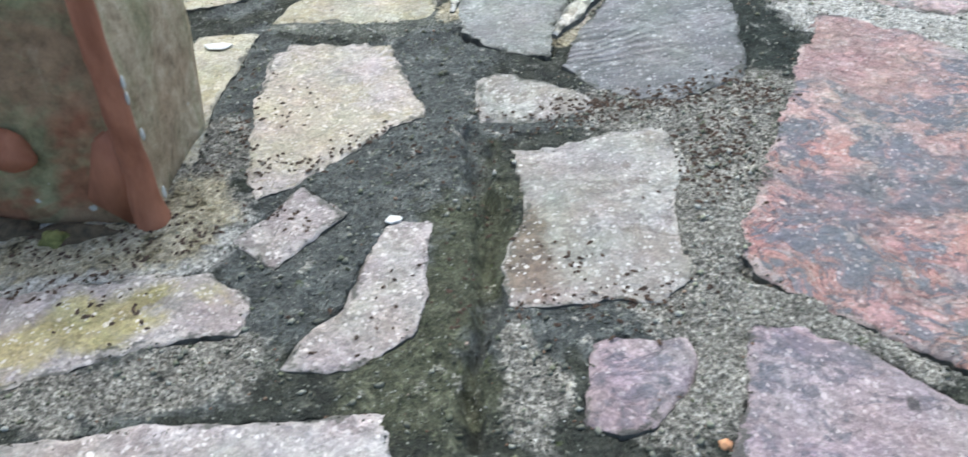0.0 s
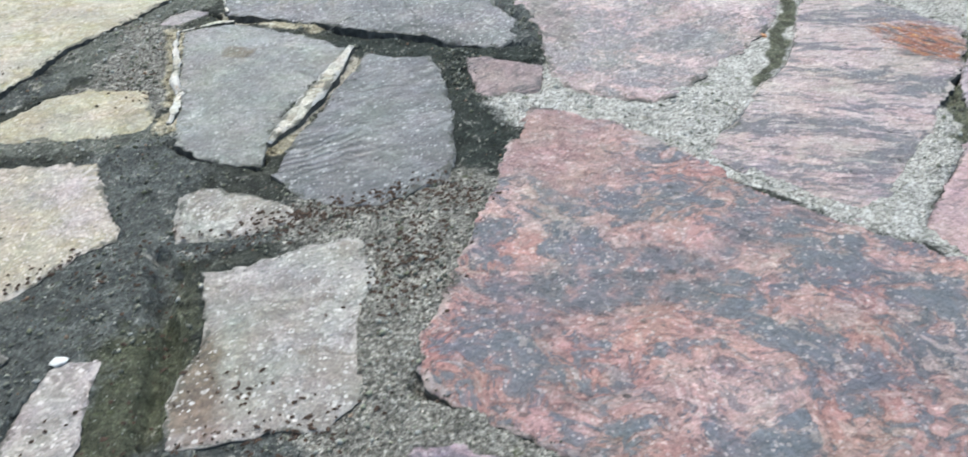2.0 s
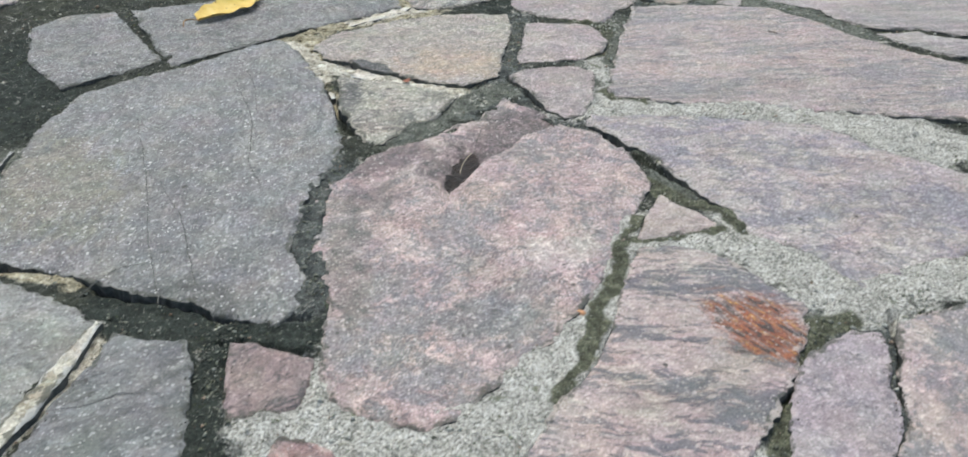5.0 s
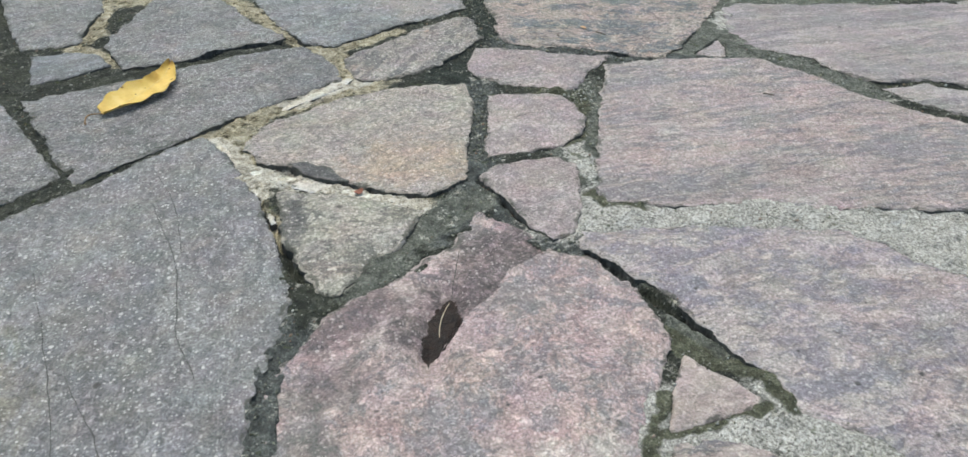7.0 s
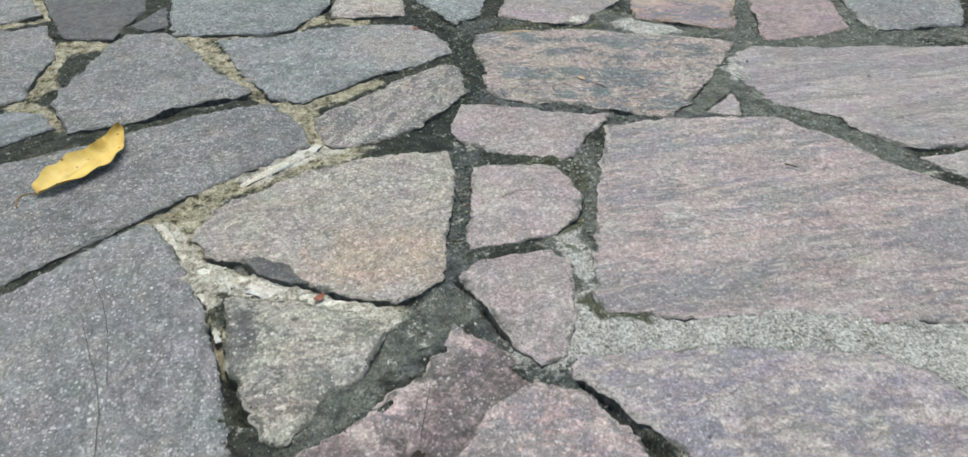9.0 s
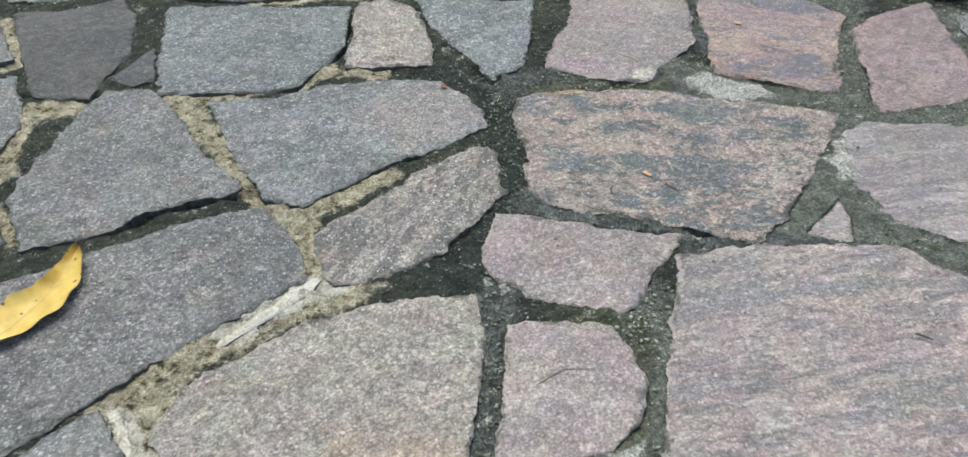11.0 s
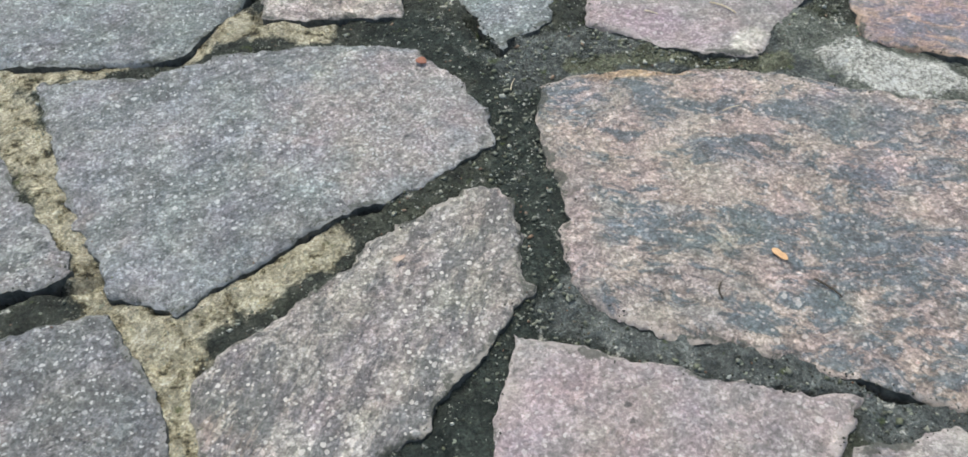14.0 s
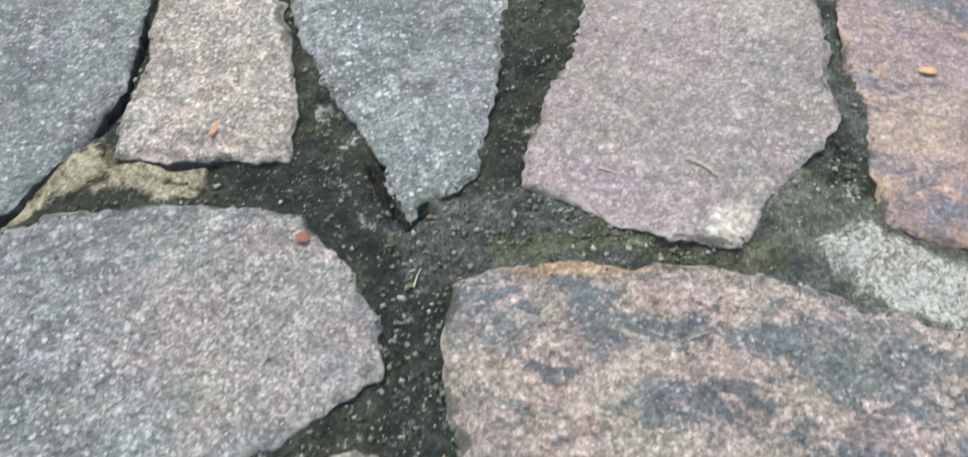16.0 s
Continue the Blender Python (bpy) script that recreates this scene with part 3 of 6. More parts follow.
# kind of stone: material, label
KINDS = {
    "beige": (stone("beige_quartzite", (0.38, 0.34, 0.30), (0.26, 0.225, 0.14), (0.46, 0.41, 0.38), 0.35, vein_scale=9, flecks=0.7, grains=0.75, stain=[((-0.02, -0.015, 0), (0.05, 0.085), (0.365, 0.33, 0.255), (0.32, 0.28, 0.205), (0.40, 0.355, 0.285), 0, False)]), "beige split flagstone with yellow lichen"),
    "beigepink": (stone("pinkish_quartzite", (0.324, 0.288, 0.279), (0.198, 0.171, 0.162), (0.414, 0.378, 0.369), 0.35, vein_scale=11, flecks=0.8, grains=0.75), "pale pinkish grey broken flagstone"),
    "beigegrey": (stone("beige_grey_stone", (0.262, 0.243, 0.212), (0.092, 0.092, 0.088), (0.365, 0.335, 0.292), 0.65, vein_scale=20, flecks=0.7, grains=1.3, edge=0.7, cover=0.46, creep=0.9, stain=[((-0.05, 0.04, 0), (0.022, 0.07), (0.085, 0.086, 0.085), (0.05, 0.052, 0.052), (0.15, 0.145, 0.135), -8, False)]), "weathered beige grey flagstone"),
    "lichen": (stone("lichen_pink_stone", (0.324, 0.288, 0.275), (0.198, 0.171, 0.15), (0.414, 0.378, 0.36), 0.35, vein_scale=11, flecks=0.8, grains=0.75, stain=[((-0.01, -0.005, 0), (0.085, 0.03), (0.32, 0.28, 0.13), (0.25, 0.21, 0.09), (0.36, 0.315, 0.17), 30, False)]), "pale pinkish flagstone with a yellow lichen patch"),
    "yellow": (stone("ochre_stone", (0.350, 0.315, 0.225), (0.255, 0.222, 0.125), (0.395, 0.365, 0.300), 0.5, vein_scale=9, flecks=0.5, grains=0.75), "yellowish lichen-stained flagstone"),
    "warmgrey": (stone("warm_grey_stone", (0.266, 0.250, 0.228), (0.145, 0.125, 0.105), (0.345, 0.328, 0.308), 0.4, vein_scale=9, flecks=0.8, grains=0.75, stain=[((-0.050, -0.03, 0), (0.024, 0.065), (0.12, 0.09, 0.065), (0.07, 0.052, 0.038), (0.17, 0.13, 0.10), 10, False)]), "warm grey rough flagstone"),
    "purple": (stone("purple_stone", (0.245, 0.196, 0.217), (0.098, 0.098, 0.122), (0.350, 0.285, 0.298), 0.6, (1.0, 1.4, 1), 20, 20, 0.6, grains=0.8, cover=0.48, flow=0.05), "mottled purple flagstone"),
    "red": (stone("red_porphyry", (0.35, 0.205, 0.197), (0.128, 0.135, 0.158), (0.44, 0.355, 0.335), 0.95, (0.9, 1.1, 1), 30, 18, 0.5, second=(0.355, 0.19, 0.172), grains=0.7, crust=0.5, relief=1.4, cover=0.515, flow=0.09, sharp=0.035, creep=0.35, stain=[((-0.050, -0.030, 0), (0.13, 0.042), (0.155, 0.15, 0.17), (0.105, 0.11, 0.13), (0.30, 0.195, 0.19), 6, False), ((0.065, 0.015, 0), (0.06, 0.03), (0.155, 0.15, 0.17), (0.105, 0.11, 0.13), (0.30, 0.195, 0.19), 20, False), ((-0.057, 0.166, 0), (0.08, 0.10), (0.34, 0.225, 0.212), (0.30, 0.185, 0.178), (0.37, 0.28, 0.268), 0, False)]), "large red flagstone with dark veining"),
    "greygreen": (stone("greenish_grey_stone", (0.225, 0.230, 0.225), (0.135, 0.135, 0.126), (0.288, 0.288, 0.270), 0.45, vein_scale=8, flecks=0.6, grains=0.75, stain=[((-0.015, 0.073, 0), (0.022, 0.016), (0.16, 0.14, 0.10), (0.10, 0.085, 0.06), (0.13, 0.12, 0.09), -64, False)]), "greenish grey flagstone"),
    "slate": (stone("slate_grey_stone", (0.158, 0.167, 0.185), (0.075, 0.079, 0.088), (0.229, 0.233, 0.246), 0.6, (0.7, 1.5, 1), -20, 12, 0.7, grains=0.75), "dark slate grey flagstone"),
    "ripple": (stone("rippled_slate_stone", (0.146, 0.149, 0.153), (0.070, 0.072, 0.075), (0.21, 0.211, 0.214), 0.5, (0.7, 1.5, 1), -20, 12, 0.8, ripple=((-0.045, -0.025, 0), (0.06, 0.05), 25), grains=0.75), "dark slate grey flagstone with a rippled corner"),
    "darkslate": (stone("black_slate_stone", (0.06, 0.061, 0.067), (0.04, 0.042, 0.047), (0.12, 0.11, 0.11), 0.6, (0.8, 1.2, 1), 10, 10, 0.5, second=(0.092, 0.085, 0.086)), "almost black slate flagstone"),
    "plum": (stone("plum_stone", (0.28, 0.20, 0.205), (0.14, 0.12, 0.125), (0.34, 0.26, 0.26), 0.45, vein_scale=12, flecks=0.4, grains=0.75), "dull plum-red flagstone"),
    "plumdark": (stone("dark_plum_stone", (0.185, 0.14, 0.142), (0.065, 0.06, 0.066), (0.26, 0.20, 0.20), 0.85, (0.6, 1.6, 1), -35, 11, 0.4, grains=0.75), "dark chipped part of a plum flagstone"),
    "greylilac": (stone("lilac_grey_stone", (0.158, 0.157, 0.166), (0.103, 0.104, 0.110), (0.222, 0.216, 0.216), 0.5, (1.6, 0.6, 1), 10, 8, 0.95, edge=0.4, grains=1.2, cover=0.47, blush=(0.20, 0.182, 0.172), stain=[((-0.17, 0.0, 0), (0.09, 0.16), (0.178, 0.168, 0.145), (0.13, 0.127, 0.112), (0.21, 0.196, 0.168), 25, False), ((0.01, -0.24, 0), (0.09, 0.03), (0.09, 0.091, 0.094), (0.06, 0.062, 0.065), (0.13, 0.13, 0.13), -25, False)]), "large lilac grey flagstone"),
    "pink": (stone("pink_porphyry", (0.335, 0.265, 0.262), (0.17, 0.165, 0.178), (0.42, 0.355, 0.345), 0.8, (1.1, 0.9, 1), 20, 15, 0.5, edge=0.3, second=(0.32, 0.245, 0.25), grains=0.75, cover=0.5, flow=0.05), "dusty pink flagstone with grey patches"),
    "pinkfold": (stone("folded_pink_porphyry", (0.345, 0.262, 0.258), (0.17, 0.165, 0.178), (0.41, 0.345, 0.335), 0.7, (1.1, 0.9, 1), 20, 16, 0.5, edge=0.5, second=(0.325, 0.24, 0.242), grains=1.1, cover=0.485, flow=0.05, creep=0.8, folded=(0.088, 0.069, 0.072), crust=0.5, stain=[((-0.115, 0.075, 0), (0.05, 0.036), (0.17, 0.14, 0.142), (0.10, 0.094, 0.098), (0.23, 0.185, 0.183), 20, False), ((-0.085, 0.160, 0), (0.085, 0.036), (0.135, 0.105, 0.108), (0.075, 0.07, 0.076), (0.20, 0.155, 0.155), 28, False), ((-0.135, -0.04, 0), (0.03, 0.15), (0.20, 0.17, 0.165), (0.11, 0.11, 0.105), (0.27, 0.235, 0.225), 0, False), ((0.07, -0.06, 0), (0.06, 0.035), (0.42, 0.375, 0.355), (0.33, 0.27, 0.26), (0.47, 0.43, 0.41), 20, False), ((-0.02, -0.15, 0), (0.06, 0.04), (0.19, 0.185, 0.195), (0.14, 0.14, 0.15), (0.25, 0.23, 0.235), 0, False)]), "dusty pink flagstone with a dark folded corner"),
    "palepink": (stone("pale_pink_stone", (0.40, 0.33, 0.31), (0.26, 0.22, 0.2), (0.46, 0.40, 0.38), 0.3, flecks=0.5, edge=0.2, grains=0.75), "small pale pink flagstone"),
    "rust": (stone("streaked_pink_stone", (0.345, 0.262, 0.265), (0.13, 0.128, 0.145), (0.46, 0.40, 0.375), 0.85, (0.5, 1.6, 1), 14, 15, 0.4, [((0.118, 0.080, 0), (0.036, 0.05), (0.20, 0.135, 0.12), (0.12, 0.10, 0.10), (0.26, 0.19, 0.17), 0, False), ((0.1195, 0.080, 0), (0.07, 0.048), (0.25, 0.075, 0.032), (0.045, 0.028, 0.024), (0.40, 0.20, 0.05), -62, True)], edge=0.3, grains=0.75, cover=0.495, flow=0.04), "streaked pink flagstone with an orange rust stain"),
    "lilac": (stone("lilac_stone", (0.272, 0.23, 0.245), (0.17, 0.155, 0.18), (0.36, 0.31, 0.325), 0.5, vein_scale=10, flecks=0.4, grains=0.75), "lilac flagstone"),
    "redpink": (stone("rose_stone", (0.36, 0.24, 0.245), (0.21, 0.165, 0.18), (0.42, 0.31, 0.31), 0.45, (0.7, 1.3, 1), 8, 9, 0.4, grains=0.75), "rose red flagstone"),
    "pinklilac": (stone("pink_lilac_stone", (0.292, 0.246, 0.244), (0.188, 0.176, 0.206), (0.375, 0.335, 0.325), 0.75, (0.6, 1.2, 1), 6, 11, 0.5, edge=0.3, grains=1.0, cover=0.5, flow=0.05), "large pink and lilac flagstone"),
    "pinkstripe": (stone("striped_pink_stone", (0.30, 0.248, 0.249), (0.186, 0.177, 0.192), (0.39, 0.345, 0.328), 0.75, (0.36, 1.5, 1), 2, 13, 0.5, edge=0.3, second=(0.325, 0.255, 0.252), grains=1.0, cover=0.515, flow=0.02, crust=0.5), "large pink flagstone with horizontal banding"),
    "lilacgrey": (stone("grey_lilac_stone", (0.288, 0.250, 0.250), (0.180, 0.165, 0.174), (0.37, 0.33, 0.32), 0.6, (0.3, 1.6, 1), 3, 9, 0.45, edge=0.25, grains=0.75, flow=0.02), "greyish lilac flagstone"),
    "brown": (stone("brown_porphyry", (0.29, 0.238, 0.216), (0.108, 0.123, 0.137), (0.385, 0.325, 0.295), 0.9, (0.62, 1.25, 1), 24, 26, 0.5, second=(0.315, 0.248, 0.22), grains=1.4, relief=1.05, cover=0.505, flow=0.05, sharp=0.02, crust=0.5, stain=[((-0.03, 0.150, 0), (0.085, 0.011), (0.33, 0.228, 0.142), (0.27, 0.20, 0.14), (0.37, 0.265, 0.17), -14, False), ((-0.13, 0.03, 0), (0.035, 0.10), (0.31, 0.252, 0.232), (0.235, 0.198, 0.19), (0.36, 0.30, 0.28), 0, False), ((0.11, 0.06, 0), (0.06, 0.03), (0.15, 0.155, 0.165), (0.11, 0.12, 0.132), (0.22, 0.20, 0.195), -14, False)]), "large brown flagstone with dark grain"),
    "pinkgrey": (stone("pinkish_grey_stone", (0.265, 0.221, 0.221), (0.180, 0.162, 0.168), (0.335, 0.29, 0.282), 0.55, vein_scale=12, flecks=0.5, edge=0.4, grains=1.15, cover=0.48, relief=0.7, crust=0.35, second=(0.268, 0.212, 0.219)), "pinkish grey flagstone"),
    "pinkcorner": (stone("pale_cornered_pink_stone", (0.265, 0.221, 0.221), (0.180, 0.162, 0.168), (0.335, 0.29, 0.282), 0.55, vein_scale=12, flecks=0.5, edge=0.4, grains=1.15, cover=0.48, relief=0.7, crust=0.35, stain=[((-0.060, -0.083, 0), (0.045, 0.03), (0.275, 0.215, 0.242), (0.22, 0.175, 0.20), (0.32, 0.26, 0.275), -30, False), ((0.004, -0.118, 0), (0.021, 0.019), (0.41, 0.36, 0.325), (0.33, 0.28, 0.25), (0.47, 0.43, 0.39), 60, False)], second=(0.268, 0.212, 0.219)), "pinkish grey flagstone with a pale corner"),
    "beigeorange": (stone("peach_stone", (0.268, 0.243, 0.226), (0.17, 0.16, 0.15), (0.345, 0.30, 0.265), 0.4, vein_scale=11, flecks=0.7, edge=0.6, blotch=0.5, grains=1.3, cover=0.45, stain=[((0.045, -0.065, 0), (0.10, 0.07), (0.33, 0.262, 0.215), (0.29, 0.24, 0.205), (0.36, 0.28, 0.225), 0, False)]), "peach-beige grainy flagstone"),
    "lime": (stone("lime_mortar", (0.50, 0.465, 0.39), (0.26, 0.20, 0.13), (0.66, 0.63, 0.56), 0.55, vein_scale=24, flecks=0.3, edge=0.7, cover=0.44, creep=0.2, grains=0.8, crust=0.4), "raised whitish lime mortar in a joint"),
    "mud": (plain("wet_mud", (0.004, 0.002, 0.0015), (0.022, 0.010, 0.006), 110, 0.3, 0.9, 0.004), "dark wet hollow in a chipped stone"),
    "tan": (stone("tan_stone", (0.285, 0.246, 0.226), (0.17, 0.150, 0.140), (0.375, 0.332, 0.305), 0.5, vein_scale=12, flecks=0.8, grains=1.5, relief=1.05, cover=0.47, blush=(0.33, 0.262, 0.22)), "brownish beige flagstone"),
    "bluepink": (stone("blue_grey_pinkish_granite", (0.165, 0.170, 0.180), (0.095, 0.102, 0.110), (0.25, 0.252, 0.258), 0.45, vein_scale=13, flecks=0.85, grains=1.5, relief=1.05, cover=0.46, blush=(0.255, 0.222, 0.21), stain=[((0.126, 0.045, 0), (0.016, 0.007), (0.36, 0.36, 0.335), (0.22, 0.22, 0.21), (0.46, 0.46, 0.43), -20, False), ((0.10, 0.02, 0), (0.11, 0.09), (0.258, 0.236, 0.228), (0.19, 0.182, 0.182), (0.30, 0.275, 0.262), 0, False), ((-0.075, 0.09, 0), (0.022, 0.013), (0.085, 0.09, 0.098), (0.055, 0.06, 0.066), (0.12, 0.125, 0.13), -20, False)]), "speckled blue grey flagstone with a pinkish end"),
    "grey": (stone("grey_granite", (0.160, 0.157, 0.163), (0.092, 0.094, 0.099), (0.228, 0.222, 0.22), 0.5, vein_scale=12, flecks=0.95, grains=1.5, relief=1.05, cover=0.47, blush=(0.225, 0.192, 0.178)), "speckled grey flagstone"),
    "bluegrey": (stone("blue_grey_granite", (0.160, 0.172, 0.178), (0.090, 0.099, 0.104), (0.245, 0.256, 0.26), 0.5, vein_scale=13, flecks=1.0, grains=1.5, relief=1.05, cover=0.47), "speckled blue grey flagstone"),
    "greystripe": (stone("banded_grey_stone", (0.238, 0.214, 0.207), (0.118, 0.114, 0.118), (0.36, 0.322, 0.292), 0.75, (0.45, 1.5, 1), -58, 16, 0.95, grains=1.5, relief=1.05, cover=0.5, crust=0.7, blush=(0.30, 0.232, 0.20)), "grey flagstone with pale slanting bands"),
    "orangeplum": (stone("orange_plum_stone", (0.255, 0.205, 0.215), (0.13, 0.128, 0.155), (0.37, 0.255, 0.19), 0.85, (0.5, 1.4, 1), 30, 12, 0.4, blotch=0.5, second=(0.245, 0.185, 0.20), cover=0.48, flow=0.06), "plum flagstone with orange patches"),
}

KINDS["mud"][0].node_tree.nodes["Principled BSDF"].inputs["Specular IOR Level"].default_value = 0.2


# ---- geometry helpers ----
def grid_noise(x, y, seed):
    """Smooth value noise on arrays."""
    xi, yi = np.floor(x), np.floor(y)
    fx, fy = x - xi, y - yi
    fx, fy = fx * fx * (3 - 2 * fx), fy * fy * (3 - 2 * fy)

    def h(a, b):
        v = np.sin(a * 127.1 + b * 311.7 + seed * 74.7) * 43758.5453
        return v - np.floor(v)

    return (h(xi, yi) * (1 - fx) + h(xi + 1, yi) * fx) * (1 - fy) + (h(xi, yi + 1) * (1 - fx) + h(xi + 1, yi + 1) * fx) * fy - 0.5


def fbm(x, y, size, octaves=4, seed=0):
    total, amp = 0, 1.0
    for k in range(octaves):
        total = total + amp * grid_noise(x / size * 2 ** k + 13.7 * k, y / size * 2 ** k + 5.1 * k, seed + k)
        amp *= 0.55
    return total


def inside(poly, x, y):
    """Which of the points lie in the polygon."""
    hit = np.zeros(x.shape, bool)
    n = len(poly)
    for i in range(n):
        (x1, y1), (x2, y2) = poly[i], poly[(i + 1) % n]
        if y1 != y2:
            hit ^= ((y1 > y) != (y2 > y)) & (x < (x2 - x1) * (y - y1) / (y2 - y1) + x1)
    return hit


def part(name, bm, material, parent, label="", smooth=False):
    """Links a bmesh as one mesh object under a thing or a part."""
    me = bpy.data.meshes.new(name)
    if smooth:
        for f in bm.faces:
            f.smooth = True
    bm.to_mesh(me)
    bm.free()
    me.materials.append(material)
    ob = new(name, me)
    if parent:
        ob.parent = parent
    if label:
        ob["label"] = label
    return ob


def thing(name, at, label, category, group=""):
    ob = new(name)
    ob.empty_display_size = 0.02
    ob.location = at
    return tagged(ob, label, category, group)


# ---- the joint bed: one sheet to the horizon ----
def joint_zones(x, y):
    """How far each joint filling reaches at the points: cream, pale, grit, olive, 0 to 1."""
    wob_x, wob_y = x + 0.012 * fbm(x, y, 0.03, 3, 41), y + 0.012 * fbm(x, y, 0.03, 3, 57)
    zone = {key: np.zeros(x.shape) for key in ("cream", "pale", "grit", "olive", "ash", "chalk", "deep", "wet", "sage", "flush", "pebbly", "moss")}
    chips = 1.3 + 0.5 * fbm(x, y, 0.04, 2, 63)
    for kind, width, line in JOINTS:
        for (x1, y1), (x2, y2) in zip(line, line[1:]):
            x1, y1, x2, y2, w = x1 / 1000, y1 / 1000, x2 / 1000, y2 / 1000, width / 1000
            far = 2.2 * w + 0.012
            lo_x, hi_x, lo_y, hi_y = min(x1, x2) - far, max(x1, x2) + far, min(y1, y2) - far, max(y1, y2) + far
            if x.ndim == 2:
                cols, rows = np.nonzero((x[0] > lo_x) & (x[0] < hi_x))[0], np.nonzero((y[:, 0] > lo_y) & (y[:, 0] < hi_y))[0]
                if not len(cols) or not len(rows):
                    continue
                near = (slice(rows[0], rows[-1] + 1), slice(cols[0], cols[-1] + 1))
            else:
                near = np.nonzero((x > lo_x) & (x < hi_x) & (y > lo_y) & (y < hi_y))[0]
                if not len(near):
                    continue
            wx, wy = wob_x[near], wob_y[near]
            dx, dy = x2 - x1, y2 - y1
            s = np.clip(((wx - x1) * dx + (wy - y1) * dy) / (dx * dx + dy * dy + 1e-9), 0, 1)
            d = np.hypot(wx - x1 - s * dx, wy - y1 - s * dy)
            reach = np.clip(chips[near] - d / w, 0, 1) if kind == "deep" else np.clip(1.25 - 0.62 * d / w, 0, 1)
            zone[kind][near] = np.maximum(zone[kind][near], reach)
    return zone


def joint_height(x, y, zone):
    z = -0.0036 + 0.006 * fbm(x, y, 0.06, 4, 3) + 0.0034 * fbm(x, y, 0.012, 3, 9)
    z = z + 0.0036 * np.maximum(zone["pale"], zone["grit"]) - 0.0012 * zone["cream"]
    z = np.minimum(z, -0.0012 + 0.0016 * zone["pale"] + 0.0016 * fbm(x, y, 0.02, 2, 15))
    z = z + zone["olive"] * (0.002 + 0.006 * fbm(x, y, 0.025, 3, 91))
    z = z * (1 - zone["flush"]) + zone["flush"] * np.maximum(z, -0.0014 + 0.0015 * fbm(x, y, 0.02, 3, 71))
    return z - 0.012 * zone["deep"] ** 1.5


def build_pavement(me, outlines):
    far = [2.4, 3.4, 5, 8, 14, 30, 80, 250]
    xs = np.array([-v for v in far[::-1]] + list(np.arange(-0.40, 1.60, 0.003)) + [1.65 + v for v in far])
    ys = np.array([-v for v in far[::-1]] + [-0.5, 0.0] + list(np.arange(0.25, 2.72, 0.003)) + [2.9 + v for v in far])
    gx, gy = np.meshgrid(xs, ys)
    zone = joint_zones(gx, gy)
    z = joint_height(gx, gy, zone)
    # the bed dips under the stones
    for poly in outlines:
        mid = poly.mean(0)
        small = mid + (poly - mid) * 0.93
        lo, hi = poly.min(0), poly.max(0)
        cols, rows = np.nonzero((xs > lo[0]) & (xs < hi[0]))[0], np.nonzero((ys > lo[1]) & (ys < hi[1]))[0]
        if len(cols) and len(rows):
            box = np.ix_(rows, cols)
            under = inside(small, gx[box], gy[box])
            z[box] = np.where(under, np.minimum(z[box], -0.016), z[box])
    nx, ny = len(xs), len(ys)
    idx = np.arange(nx * ny).reshape(ny, nx)
    quads = np.stack([idx[:-1, :-1], idx[:-1, 1:], idx[1:, 1:], idx[1:, :-1]], -1).reshape(-1, 4)
    me.vertices.add(nx * ny)
    me.vertices.foreach_set("co", np.stack([gx, gy, z], -1).ravel())
    me.loops.add(quads.size)
    me.loops.foreach_set("vertex_index", quads.ravel())
    me.polygons.add(len(quads))
    me.polygons.foreach_set("loop_start", np.arange(0, quads.size, 4))
    me.polygons.foreach_set("use_smooth", np.ones(len(quads), bool))
    me.update(calc_edges=True)
    for key, values in zone.items():
        me.attributes.new(key, "FLOAT", "POINT").data.foreach_set("value", values.ravel())
    me.materials.append(MORTAR)


pavement = tagged(new("pavement", bpy.data.meshes.new("pavement")), "crazy paving with mossy cement joints between split flagstones", "pavement", kind="structure")


# ---- flagstones ----
SOILED = plain("soiled_stone_side", (0.032, 0.035, 0.031), (0.125, 0.125, 0.115), 130, 0.9, 0.8, 0.003)

def ragged(corners, seed, step=0.0022, rough=1.0):
    """The broken outline between the corners of a stone."""
    c = np.array(corners, float)
    a, b = np.roll(c, 1, 0), np.roll(c, -1, 0)
    soft = np.empty((2 * len(c), 2))
    soft[0::2], soft[1::2] = c + 0.022 * (a - c), c + 0.022 * (b - c)
    pts = []
    for p, q in zip(soft, np.roll(soft, -1, 0)):
        n = max(1, int(np.hypot(*(q - p)) / step))
        pts += [p + (q - p) * k / n for k in range(n)]
    pts = np.array(pts)
    along = np.roll(pts, -1, 0) - np.roll(pts, 1, 0)
    out = np.stack([along[:, 1], -along[:, 0]], -1) / (np.hypot(along[:, 0], along[:, 1])[:, None] + 1e-9)
    chips = np.clip(0.5 + 1.6 * fbm(pts[:, 0], pts[:, 1], 0.06, 2, seed + 19), 0.15, 1.3)
    push = 0.0042 * fbm(pts[:, 0], pts[:, 1], 0.05, 2, seed) + 0.0060 * chips * fbm(pts[:, 0], pts[:, 1], 0.016, 4, seed + 7) + 0.0034 * fbm(pts[:, 0], pts[:, 1], 0.007, 3, seed + 29)
    return pts + out * (rough * push)[:, None]


